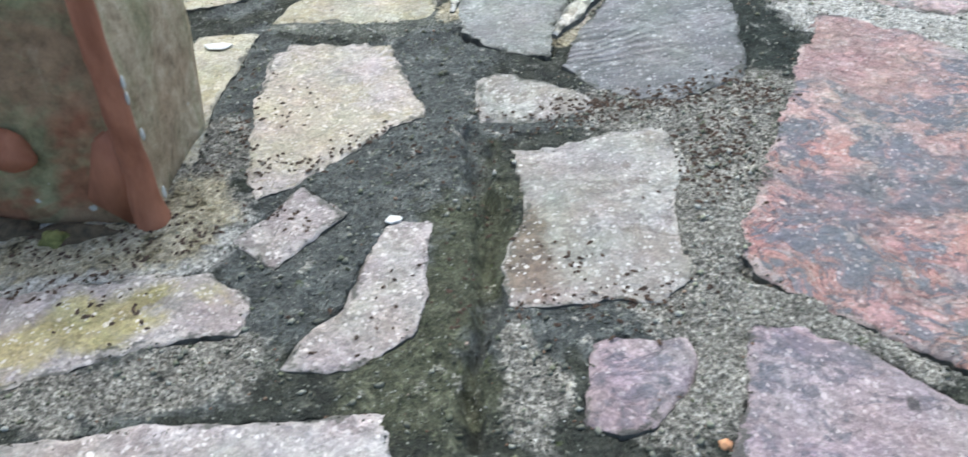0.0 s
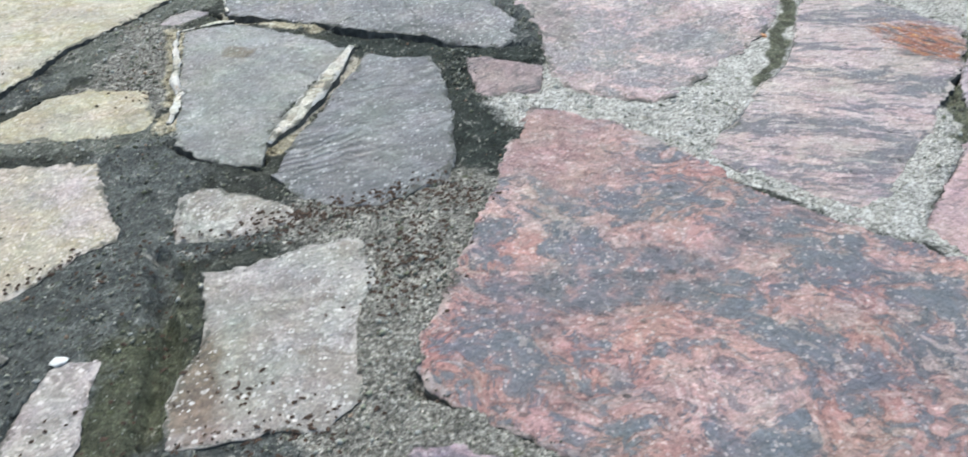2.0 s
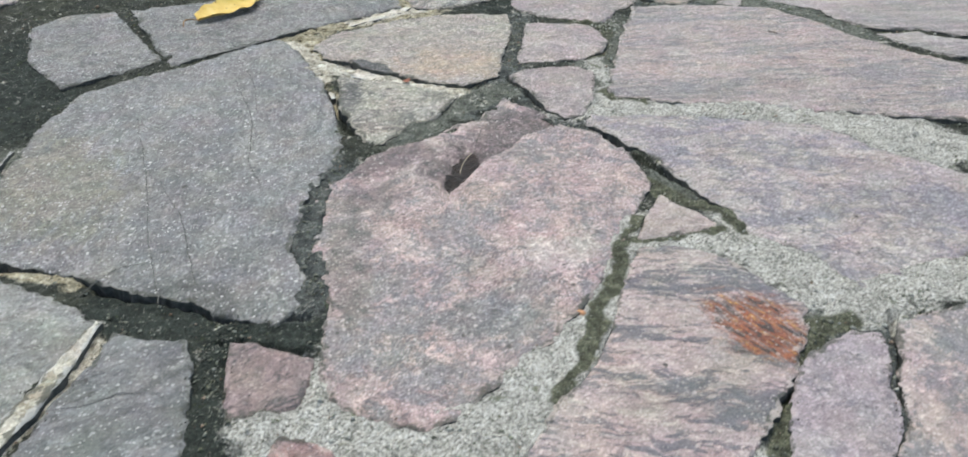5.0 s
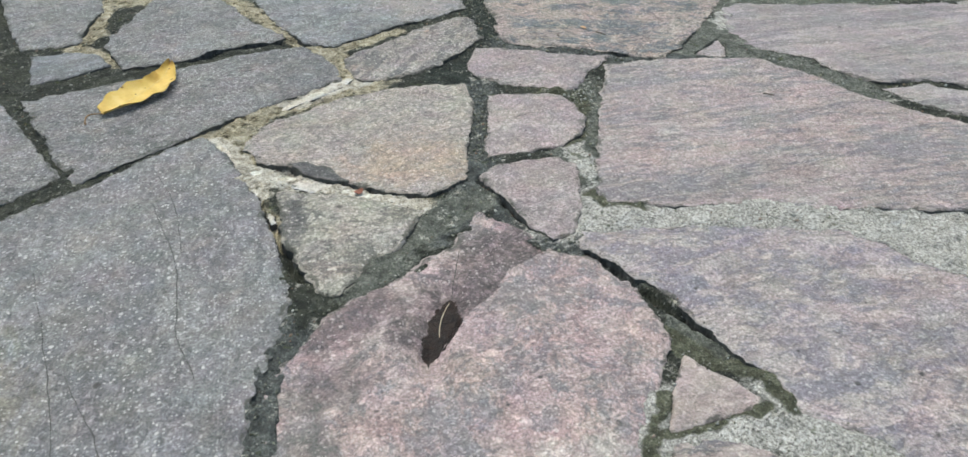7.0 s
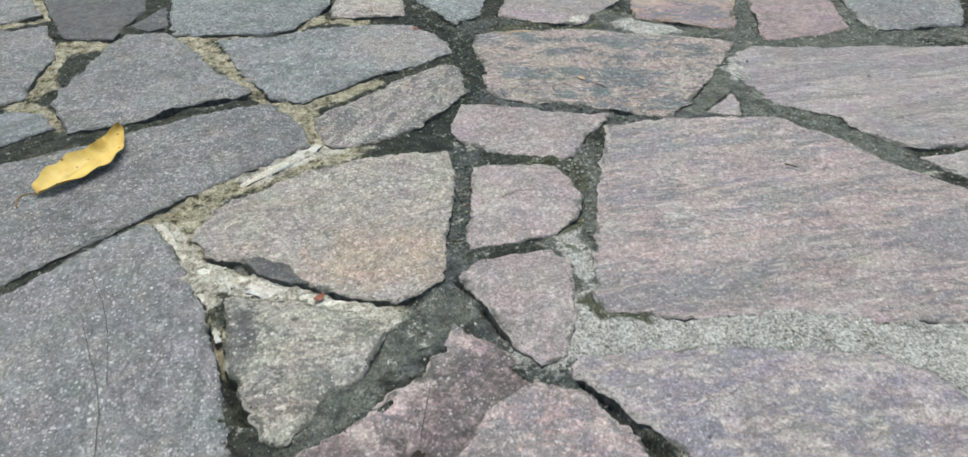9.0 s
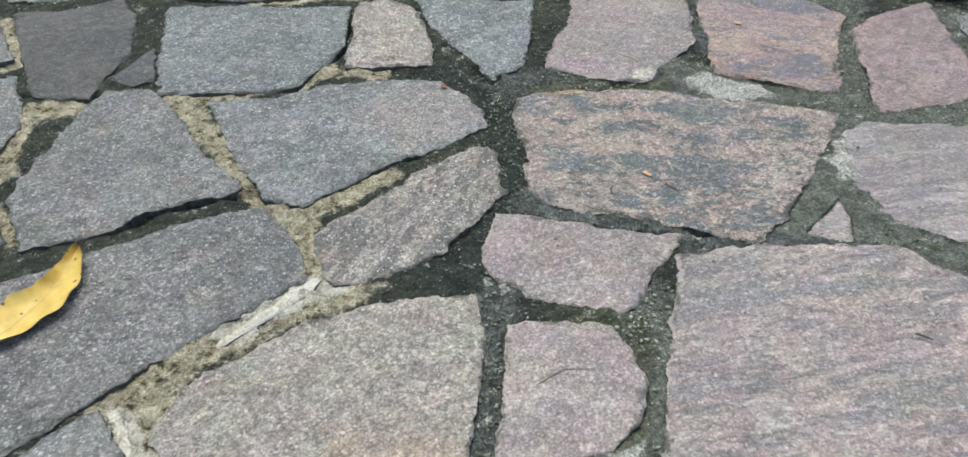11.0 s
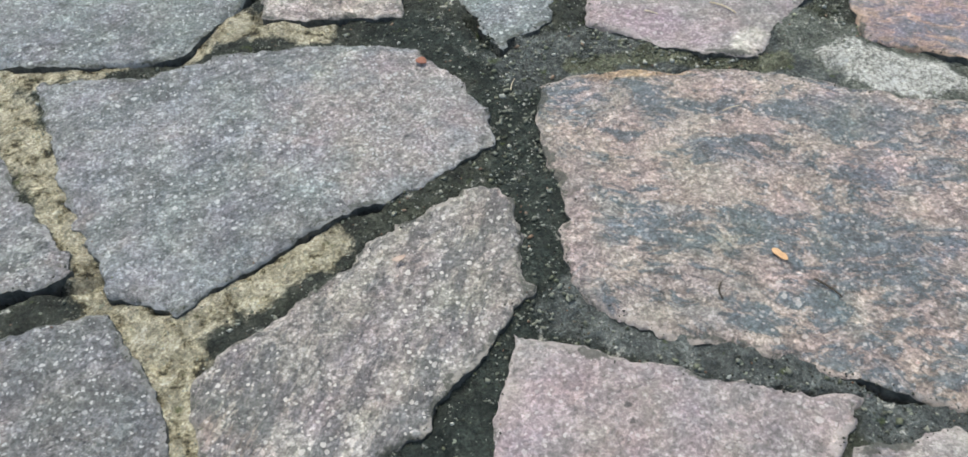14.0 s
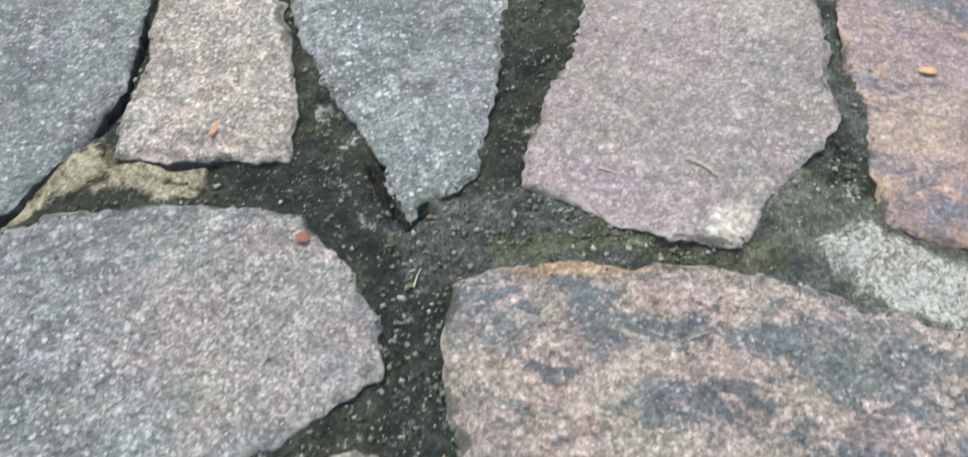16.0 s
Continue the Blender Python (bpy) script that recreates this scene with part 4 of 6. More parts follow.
# folds across a stone: seed: line, drop on its left side, width of the fade; hollows: ends, half width, depth
FOLDS = {389: ([(549, 1150), (556, 1172), (576, 1199), (607, 1233), (631, 1249), (656, 1286), (705, 1309)], 0.0042, 0.075)}
HOLLOWS = {389: ((555, 1172), (592, 1262), 0.017, 0.0075)}


def beside_fold(x, y, seed):
    """Distance to the fold of a stone, and on which points lie on its lower side."""
    best, side = np.full(x.shape, 9.0), np.zeros(x.shape)
    line = FOLDS[seed][0]
    for (x1, y1), (x2, y2) in zip(line, line[1:]):
        x1, y1, x2, y2 = x1 / 1000, y1 / 1000, x2 / 1000, y2 / 1000
        dx, dy = x2 - x1, y2 - y1
        s = np.clip(((x - x1) * dx + (y - y1) * dy) / (dx * dx + dy * dy), 0, 1)
        d = np.hypot(x - x1 - s * dx, y - y1 - s * dy)
        side = np.where(d < best, np.sign(dx * (y - y1) - dy * (x - x1)), side)
        best = np.minimum(best, d)
    return best, side > 0


def stone_top(x, y, seed, lift):
    z = lift + 0.0026 * fbm(x, y, 0.09, 3, seed) + 0.0014 * fbm(x, y, 0.018, 3, seed + 3)
    if seed in FOLDS:
        away, lower = beside_fold(x, y, seed)
        z = z - np.where(lower, FOLDS[seed][1] * np.exp(-away / FOLDS[seed][2]), 0.0)
    if seed in HOLLOWS:
        (x1, y1), (x2, y2), half, depth = HOLLOWS[seed]
        x1, y1, x2, y2 = x1 / 1000, y1 / 1000, x2 / 1000, y2 / 1000
        dx, dy = x2 - x1, y2 - y1
        s = np.clip(((x - x1) * dx + (y - y1) * dy) / (dx * dx + dy * dy), 0, 1)
        d = np.hypot(x - x1 - s * dx, y - y1 - s * dy) * (1 + 0.7 * fbm(x, y, 0.02, 3, 5))
        z = z - depth * np.clip(1.3 - d / half, 0, 1)
    return z


def flagstone(kind, corners, seed, lift=0.0, spacing=0.005, rough=1.0, edge=1.0, name="flagstone"):
    poly = ragged(corners, seed, rough=rough)
    area = np.dot(poly[:, 0], np.roll(poly[:, 1], -1)) - np.dot(poly[:, 1], np.roll(poly[:, 0], -1))
    if area < 0:
        poly = poly[::-1]
    lo, hi = poly.min(0), poly.max(0)
    rnd = np.random.RandomState(seed)
    gx, gy = np.meshgrid(np.arange(lo[0], hi[0], spacing), np.arange(lo[1], hi[1], spacing))
    cand = np.stack([gx.ravel(), gy.ravel()], -1) + rnd.uniform(-0.3, 0.3, (gx.size, 2)) * spacing
    along = np.roll(poly, -1, 0) - np.roll(poly, 1, 0)
    inward = np.stack([-along[:, 1], along[:, 0]], -1) / (np.hypot(along[:, 0], along[:, 1])[:, None] + 1e-9)
    extra, need = [cand], [np.full(len(cand), 0.0065)]
    for inset in (0.0014, 0.0035):
        extra.append(poly + inward * inset)
        need.append(np.full(len(poly), inset * 0.75))
    if seed in FOLDS and name == "flagstone":
        p = np.array(FOLDS[seed][0], float) / 1000
        run = np.concatenate([p[k] + (p[k + 1] - p[k]) * np.linspace(0, 1, 12)[:-1, None] for k in range(len(p) - 1)])
        run += 0.004 * np.stack([fbm(run[:, 0], run[:, 1], 0.02, 2, 8), fbm(run[:, 0], run[:, 1], 0.02, 2, 9)], -1)
        for off in ((-0.0008, 0.0008), (0.0008, -0.0008)):
            extra.append(run + off)
            need.append(np.full(len(run), 0.004))
    cand, need = np.concatenate(extra), np.concatenate(need)
    ok = inside(poly, cand[:, 0], cand[:, 1])
    cand, need = cand[ok], need[ok]
    dist = np.array([np.hypot(poly[:, 0] - p[0], poly[:, 1] - p[1]).min() for p in cand]) if len(cand) else np.zeros(0)
    cand = cand[dist >= need]
    every = [Vector(p) for p in np.concatenate([poly, cand])]
    verts, _, faces, _, _, _ = geometry.delaunay_2d_cdt(every, [], [list(range(len(poly)))], 1, 1e-5)
    v = np.array([tuple(p) for p in verts])
    d = np.array([np.hypot(poly[:, 0] - p[0], poly[:, 1] - p[1]).min() for p in v])
    drop = edge * (0.0021 + 0.0068 * fbm(v[:, 0], v[:, 1], 0.03, 3, seed + 11))
    chip = 0.0016 + 0.009 * edge * np.clip(fbm(v[:, 0], v[:, 1], 0.045, 3, seed + 23) - 0.05, 0, 1)
    z = stone_top(v[:, 0], v[:, 1], seed, lift) - np.clip(drop, 0.0006, 0.0075) * np.exp(-d / chip)
    faces = [tuple(f) for f in faces]
    count = {}
    for f in faces:
        for a, b in zip(f, f[1:] + f[:1]):
            count[(a, b)] = count.get((a, b), 0) + 1
    rim = [(a, b) for a, b in count if (b, a) not in count]
    low = {}
    mid = np.array(corners).mean(0)
    co = [(p[0] - mid[0], p[1] - mid[1], h) for p, h in zip(v, z)]
    for a, b in rim:
        for k in (a, b):
            if k not in low:
                low[k] = len(co)
                jit = 0.003 * (rnd.rand(2) - 0.5)
                co.append((co[k][0] + jit[0], co[k][1] + jit[1], -0.035))
    sides = [(b, a, low[a], low[b]) for a, b in rim]
    me = bpy.data.meshes.new(name)
    me.from_pydata(co, [], faces + sides)
    me.polygons.foreach_set("use_smooth", [True] * len(faces) + [False] * len(sides))
    me.materials.append(KINDS[kind][0])
    me.materials.append(SOILED)
    me.polygons.foreach_set("material_index", [0] * len(faces) + [1] * len(sides))
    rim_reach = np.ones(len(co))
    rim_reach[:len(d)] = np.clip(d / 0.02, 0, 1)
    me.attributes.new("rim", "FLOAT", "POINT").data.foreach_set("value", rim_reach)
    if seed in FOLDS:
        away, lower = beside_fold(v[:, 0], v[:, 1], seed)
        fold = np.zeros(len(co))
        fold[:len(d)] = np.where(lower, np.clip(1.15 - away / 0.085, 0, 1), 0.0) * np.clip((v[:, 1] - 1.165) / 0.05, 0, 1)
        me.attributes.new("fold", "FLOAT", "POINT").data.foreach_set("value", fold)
    ob = new(name, me)
    ob.location = (mid[0], mid[1], 0)
    ob.parent = pavement
    ob["label"] = KINDS[kind][1]
    return ob


def crack(owner, seed, lift, line, width=0.0009):
    """A hairline crack that follows the top of a stone."""
    pts = []
    for p, q in zip(line, line[1:]):
        n = max(2, int(math.dist(p, q) / 4))
        pts += [(p[0] + (q[0] - p[0]) * k / n, p[1] + (q[1] - p[1]) * k / n) for k in range(n)]
    p = np.array(pts + [line[-1]], float) / 1000
    p[:, 0] += 0.0022 * fbm(p[:, 0], p[:, 1], 0.02, 3, seed + 21)
    along = np.gradient(p, axis=0)
    side = np.stack([-along[:, 1], along[:, 0]], -1) / (np.hypot(along[:, 0], along[:, 1])[:, None] + 1e-9)
    w = width * (0.55 + 0.45 * np.sin(np.linspace(0.2, 2.9, len(p)))) * (1 + 0.8 * fbm(p[:, 0], p[:, 1], 0.006, 2, seed + 5))
    bm = bmesh.new()
    rows = []
    for k in range(len(p)):
        row = []
        for s in (-0.5, 0.5):
            x, y = p[k] + side[k] * w[k] * s
            z = float(stone_top(np.array([x]), np.array([y]), seed, lift)[0]) + 0.0006
            row.append(bm.verts.new((x - owner.location.x, y - owner.location.y, z)))
        rows.append(row)
    for r, s in zip(rows, rows[1:]):
        bm.faces.new((r[0], r[1], s[1], s[0]))
    part("crack", bm, CRACK, owner, "thin dark crack")


CRACK = plain("crack_dirt", (0.028, 0.03, 0.029), (0.07, 0.072, 0.07), 200)


laid = {}


def lay(key, kind, seed, lift, corners):
    """One stone of the path: corners in millimetres."""
    laid[key] = (flagstone(kind, [(x / 1000, y / 1000) for x, y in corners], seed, lift, rough=float(np.clip(math.sqrt(np.prod(np.ptp(np.array(corners), 0))) / 190, 0.4, 1.0))), seed, lift, np.array(corners) / 1000)


lay('beige', 'beige', 100, 0.0, [(-76, 768), (-58, 787), (28, 779), (46, 714), (65, 679), (67, 658), (45, 644), (-10, 576), (-38, 554), (-50, 579), (-71, 680)])
lay('quad', 'beigepink', 117, 0.0, [(-8, 569), (28, 537), (-8, 483), (-41, 511)])
lay('elong', 'beigepink', 134, 0.0, [(57, 535), (83, 534), (86, 458), (82, 425), (62, 405), (37, 397), (11, 401), (21, 426), (38, 453), (44, 498)])
lay('yslab', 'lichen', 151, 0.0, [(-188, 440), (-168, 461), (-129, 474), (-43, 482), (-16, 456), (-16, 426), (-60, 419), (-134, 388), (-163, 367)])
lay('bottom', 'beigepink', 168, 0.0, [(-133, 347), (-57, 362), (11, 366), (75, 373), (82, 344), (87, 304), (-110, 302)])
lay('centre', 'warmgrey', 185, 0.0, [(130, 612), (162, 615), (202, 635), (241, 636), (247, 593), (239, 544), (237, 500), (243, 477), (221, 451), (180, 452), (156, 449), (134, 450), (129, 485), (139, 539)])
lay('purp', 'purple', 202, 0.0, [(178, 423), (192, 427), (228, 423), (235, 408), (227, 389), (206, 361), (190, 355), (172, 365)])
lay('lowright', 'purple', 219, 0.0, [(264, 436), (287, 431), (324, 415), (343, 395), (368, 367), (355, 307), (224, 305), (238, 345), (252, 383)])
lay('tri10', 'warmgrey', 236, 0.0, [(105, 649), (101, 708), (116, 722), (160, 706), (199, 672), (172, 654), (142, 648)])
lay('red', 'red', 253, 0.0, [(383, 819), (404, 813), (456, 773), (480, 746), (496, 712), (512, 699), (536, 656), (582, 599), (612, 570), (657, 527), (682, 497), (581, 372), (502, 346), (420, 368), (357, 410), (309, 444), (281, 467), (269, 492), (278, 524), (303, 590), (333, 672), (361, 765)])
lay('g11', 'greygreen', 270, 0.0, [(57, 1054), (94, 1074), (152, 1046), (235, 982), (212, 937), (181, 860), (162, 801), (160, 745), (110, 774), (82, 796), (74, 877), (54, 1019)])
lay('g13', 'ripple', 287, 0.0, [(243, 962), (310, 942), (316, 897), (322, 830), (318, 762), (308, 703), (284, 694), (255, 676), (228, 679), (200, 692), (167, 732), (171, 761), (189, 812), (226, 900)])
lay('pquad', 'plumdark', 304, 0.0, [(341, 939), (378, 922), (414, 902), (409, 865), (401, 843), (346, 834)])
lay('g15', 'greylilac', 321, 0.0, [(94, 1093), (64, 1278), (75, 1390), (102, 1500), (227, 1575), (307, 1642), (356, 1669), (389, 1591), (416, 1494), (432, 1409), (444, 1290), (417, 1210), (407, 1184), (399, 1133), (391, 1075), (404, 1020), (402, 976), (376, 956), (333, 973), (305, 996), (260, 1012), (180, 1062), (119, 1086)])
lay('y16', 'yellow', 338, 0.0, [(-214, 849), (-139, 878), (-107, 918), (-81, 968), (-63, 1032), (-22, 1090), (14, 1145), (46, 1198), (52, 1229), (8, 1275), (-59, 1288), (-130, 1276), (-230, 1262), (-260, 1050)])
lay('y16b', 'yellow', 339, 0.0, [(-36, 1560), (-36, 1470), (-36, 1345), (-120, 1352), (-224, 1330), (-264, 1500), (-224, 1623), (-126, 1645), (-55, 1614)])
lay('sliver', 'lilacgrey', 340, -0.001, [(-23, 1318), (5, 1332), (33, 1336), (52, 1324), (24, 1304), (-12, 1303)])
lay('sliver2', 'lilacgrey', 341, -0.001, [(22, 1082), (28, 1112), (51, 1126), (73, 1116), (63, 1097), (42, 1079)])
lay('y17', 'yellow', 355, 0.0, [(-92, 830), (-81, 865), (-55, 913), (-19, 931), (42, 915), (60, 849), (51, 828), (-16, 821)])
lay('l18', 'yellow', 372, 0.0, [(-151, 804), (-96, 805), (-98, 742), (-102, 682), (-89, 581), (-109, 612), (-145, 734)])
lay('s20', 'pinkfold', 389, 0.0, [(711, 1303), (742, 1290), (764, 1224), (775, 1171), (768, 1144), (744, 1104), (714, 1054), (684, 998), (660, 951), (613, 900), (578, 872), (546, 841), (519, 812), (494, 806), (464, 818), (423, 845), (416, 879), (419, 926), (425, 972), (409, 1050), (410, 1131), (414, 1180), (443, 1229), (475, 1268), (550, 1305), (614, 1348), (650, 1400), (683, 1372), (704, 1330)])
lay('tri21', 'palepink', 423, 0.0, [(774, 1125), (814, 1057), (800, 1045), (722, 1038), (746, 1086)])
lay('rust', 'rust', 440, 0.0, [(722, 1035), (780, 1016), (812, 973), (837, 914), (822, 870), (788, 822), (743, 762), (685, 691), (624, 622), (589, 600), (567, 626), (535, 669), (513, 709), (528, 735), (566, 778), (595, 818), (641, 871), (686, 959)])
lay('s23', 'lilac', 457, 0.0, [(862, 871), (886, 864), (868, 818), (848, 763), (816, 724), (786, 684), (747, 695), (744, 721), (761, 769), (785, 814), (814, 849)])
lay('s24', 'pink', 474, 0.0, [(906, 879), (946, 888), (1024, 902), (1046, 836), (941, 704), (868, 657), (806, 667), (814, 697), (827, 729), (850, 763), (868, 809)])
lay('s25', 'redpink', 491, 0.0, [(734, 709), (744, 687), (760, 660), (786, 618), (739, 537), (643, 539), (629, 568), (626, 585), (653, 617), (692, 661)])
lay('s26', 'pinklilac', 508, 0.0, [(748, 1330), (829, 1318), (900, 1309), (988, 1276), (1046, 1235), (1056, 1191), (1086, 1150), (1138, 1107), (1085, 1007), (1022, 959), (972, 945), (901, 926), (891, 941), (874, 996), (832, 1028), (838, 1078), (820, 1100), (809, 1147), (789, 1216), (739, 1305)])
lay('s27', 'pinkstripe', 525, 0.0, [(917, 1736), (979, 1736), (1134, 1698), (1183, 1622), (1212, 1539), (1254, 1476), (1295, 1432), (1353, 1370), (1307, 1267), (1229, 1229), (1161, 1259), (1065, 1290), (1004, 1302), (952, 1332), (877, 1343), (832, 1363), (792, 1380), (789, 1406), (822, 1497), (872, 1620)])
lay('s28', 'lilacgrey', 542, 0.0, [(1176, 1889), (1203, 1909), (1426, 1838), (1583, 1802), (1710, 1752), (1593, 1576), (1462, 1494), (1368, 1525), (1329, 1556), (1249, 1570), (1211, 1639), (1210, 1668), (1141, 1729), (1137, 1783), (1152, 1839)])
lay('s28b', 'lilacgrey', 559, 0.0, [(1243, 1558), (1314, 1547), (1357, 1512), (1442, 1481), (1413, 1419), (1308, 1449), (1266, 1493)])
lay('s29', 'brown', 576, 0.0, [(812, 2050), (822, 2074), (846, 2082), (886, 2078), (921, 2069), (953, 2066), (1002, 2047), (1047, 2013), (1103, 1980), (1173, 1946), (1194, 1930), (1146, 1870), (1095, 1815), (1046, 1762), (1026, 1752), (1002, 1730), (974, 1751), (938, 1775), (900, 1799), (862, 1819), (832, 1836), (818, 1848), (797, 1877), (797, 1908), (799, 1928), (811, 1937), (812, 1960), (806, 1997), (808, 2030)])
lay('s30', 'pinkgrey', 593, 0.0, [(752, 1856), (784, 1840), (821, 1816), (860, 1796), (900, 1782), (945, 1766), (920, 1744), (888, 1716), (858, 1680), (845, 1667), (804, 1686), (758, 1713), (750, 1730), (732, 1747), (727, 1775), (735, 1809)])
lay('s31', 'pinkgrey', 610, 0.0, [(731, 1680), (765, 1678), (828, 1655), (836, 1616), (843, 1584), (820, 1543), (787, 1516), (744, 1513), (687, 1513), (709, 1591)])
lay('s32', 'pinkgrey', 627, 0.0, [(669, 1476), (697, 1494), (774, 1494), (788, 1471), (766, 1379), (743, 1329), (714, 1323), (697, 1360), (684, 1423)])
lay('s33', 'beigeorange', 644, 0.0, [(416, 1653), (438, 1681), (545, 1731), (633, 1743), (711, 1728), (711, 1668), (672, 1540), (655, 1474), (621, 1451), (598, 1448), (542, 1483), (500, 1525), (462, 1556), (423, 1576), (406, 1617)])
lay('s34', 'beigegrey', 661, 0.0, [(438, 1504), (485, 1485), (533, 1464), (596, 1418), (573, 1381), (557, 1355), (526, 1338), (506, 1303), (484, 1287), (466, 1296), (457, 1341), (439, 1405), (439, 1452)])
lay('s35', 'grey', 678, 0.0, [(104, 1846), (176, 1859), (244, 1872), (313, 1894), (408, 1920), (485, 1930), (501, 1929), (522, 1890), (540, 1848), (547, 1805), (545, 1791), (510, 1776), (460, 1750), (362, 1682), (253, 1611), (204, 1580), (161, 1701)])
lay('s36', 'grey', 695, 0.0, [(-31, 1777), (13, 1830), (85, 1849), (126, 1752), (190, 1603), (109, 1546), (73, 1526), (-1, 1628)])
lay('s38', 'grey', 712, 0.0, [(283, 2256), (345, 2236), (384, 2180), (418, 2090), (446, 2027), (480, 1967), (435, 1963), (372, 1955), (334, 1929), (236, 1917), (220, 1970), (198, 2033), (210, 2081), (263, 2212)])
lay('s39', 'bluepink', 729, 0.0, [(432, 2177), (488, 2172), (518, 2160), (548, 2175), (610, 2176), (651, 2172), (692, 2162), (730, 2150), (749, 2126), (768, 2091), (779, 2050), (775, 2020), (758, 2009), (734, 1998), (697, 1987), (666, 1981), (633, 1965), (599, 1947), (567, 1930), (546, 1917), (521, 1934), (500, 1942), (493, 1965), (478, 2010), (461, 2048), (444, 2118)])
lay('s40', 'greystripe', 746, 0.0, [(557, 1866), (577, 1882), (617, 1901), (654, 1929), (679, 1952), (715, 1968), (745, 1979), (766, 1976), (776, 1962), (774, 1926), (766, 1896), (772, 1883), (754, 1873), (733, 1844), (700, 1814), (693, 1797), (660, 1787), (626, 1778), (592, 1773), (574, 1777), (565, 1796), (560, 1828)])
lay('s41', 'bluegrey', 763, 0.0, [(349, 2308), (360, 2220), (479, 2191), (545, 2184), (593, 2241), (620, 2294), (633, 2407), (498, 2453), (349, 2498), (350, 2352)])
lay('s42', 'tan', 780, 0.0, [(734, 2358), (737, 2314), (737, 2236), (731, 2192), (703, 2197), (662, 2209), (614, 2223), (616, 2258), (630, 2312), (633, 2382), (647, 2420), (698, 2408)])
lay('s43', 'bluegrey', 797, 0.0, [(733, 2405), (742, 2313), (756, 2263), (777, 2216), (787, 2169), (804, 2121), (812, 2136), (836, 2142), (850, 2155), (861, 2185), (865, 2202), (877, 2229), (885, 2266), (901, 2318), (911, 2350), (859, 2354), (785, 2418), (730, 2450)])
lay('s44', 'pinkcorner', 814, 0.0, [(953, 2305), (928, 2243), (906, 2210), (884, 2164), (879, 2140), (902, 2118), (927, 2093), (960, 2073), (996, 2062), (1017, 2083), (1050, 2111), (1086, 2143), (1105, 2201), (1121, 2264), (1124, 2330), (1086, 2398), (988, 2423)])
lay('s45', 'orangeplum', 831, 0.0, [(1167, 2329), (1220, 2338), (1266, 2316), (1285, 2212), (1310, 2157), (1256, 2065), (1211, 1964), (1142, 2022), (1082, 2059), (1106, 2155), (1129, 2252)])
lay('s46', 'plum', 848, 0.0, [(1295, 2116), (1359, 2152), (1437, 2162), (1424, 2086), (1412, 2015), (1379, 1921), (1316, 1914), (1233, 1918), (1267, 2021)])
lay('s47', 'greylilac', 865, 0.0, [(1449, 2111), (1579, 2139), (1706, 2120), (1546, 1879), (1422, 1899), (1404, 1941), (1426, 2021)])
lay('s48', 'lilacgrey', 882, -0.0035, [(1116, 1782), (1114, 1751), (1097, 1710), (1084, 1714), (1055, 1736)])
lay('s47b', 'plum', 899, 0.0, [(1349, 2378), (1447, 2343), (1454, 2193), (1386, 2203), (1329, 2217), (1287, 2288)])
lay('s49', 'darkslate', 916, 0.0, [(100, 2553), (181, 2540), (274, 2554), (304, 2487), (308, 2354), (277, 2289), (269, 2232), (184, 2262), (152, 2370)])
lay('s50', 'darkslate', 933, 0.0, [(286, 2286), (341, 2366), (353, 2266), (322, 2251)])
lay('s51', 'grey', 950, 0.0, [(69, 2339), (149, 2335), (177, 2241), (182, 2193), (166, 2121), (159, 2052), (135, 2037), (72, 2040), (-13, 2338)])
lay('s52', 'slate', 967, 0.0, [(94, 2012), (148, 2011), (194, 1991), (218, 1941), (163, 1908), (108, 1898)])
lay('s53', 'grey', 984, 0.0, [(-60, 2554), (17, 2581), (62, 2592), (104, 2477), (135, 2387), (63, 2366), (-19, 2360)])
lay('s54', 'grey', 1001, 0.0, [(38, 2743), (280, 2666), (292, 2576), (176, 2576), (87, 2597), (53, 2664)])
lay('s55', 'bluegrey', 1018, 0.0, [(316, 2648), (503, 2607), (713, 2541), (693, 2457), (555, 2477), (470, 2478), (340, 2540), (309, 2592)])
lay('s56', 'grey', 1035, 0.0, [(-117, 2736), (-27, 2781), (20, 2749), (53, 2609), (-70, 2596)])
lay('s57', 'bluegrey', 1052, 0.0, [(749, 2558), (890, 2509), (933, 2450), (903, 2365), (827, 2412), (739, 2475)])
lay('s58', 'grey', 1069, 0.0, [(301, 2848), (731, 2693), (705, 2567), (313, 2679)])
lay('s59', 'pink', 1086, 0.0, [(1003, 2595), (1219, 2517), (1161, 2372), (1092, 2415), (978, 2449)])
lay('s60', 'greylilac', 1103, -0.002, [(1650, 2009), (1738, 2000), (1866, 1954), (1763, 1810), (1607, 1832), (1554, 1864)])


build_pavement(pavement.data, [entry[3] for entry in laid.values()])

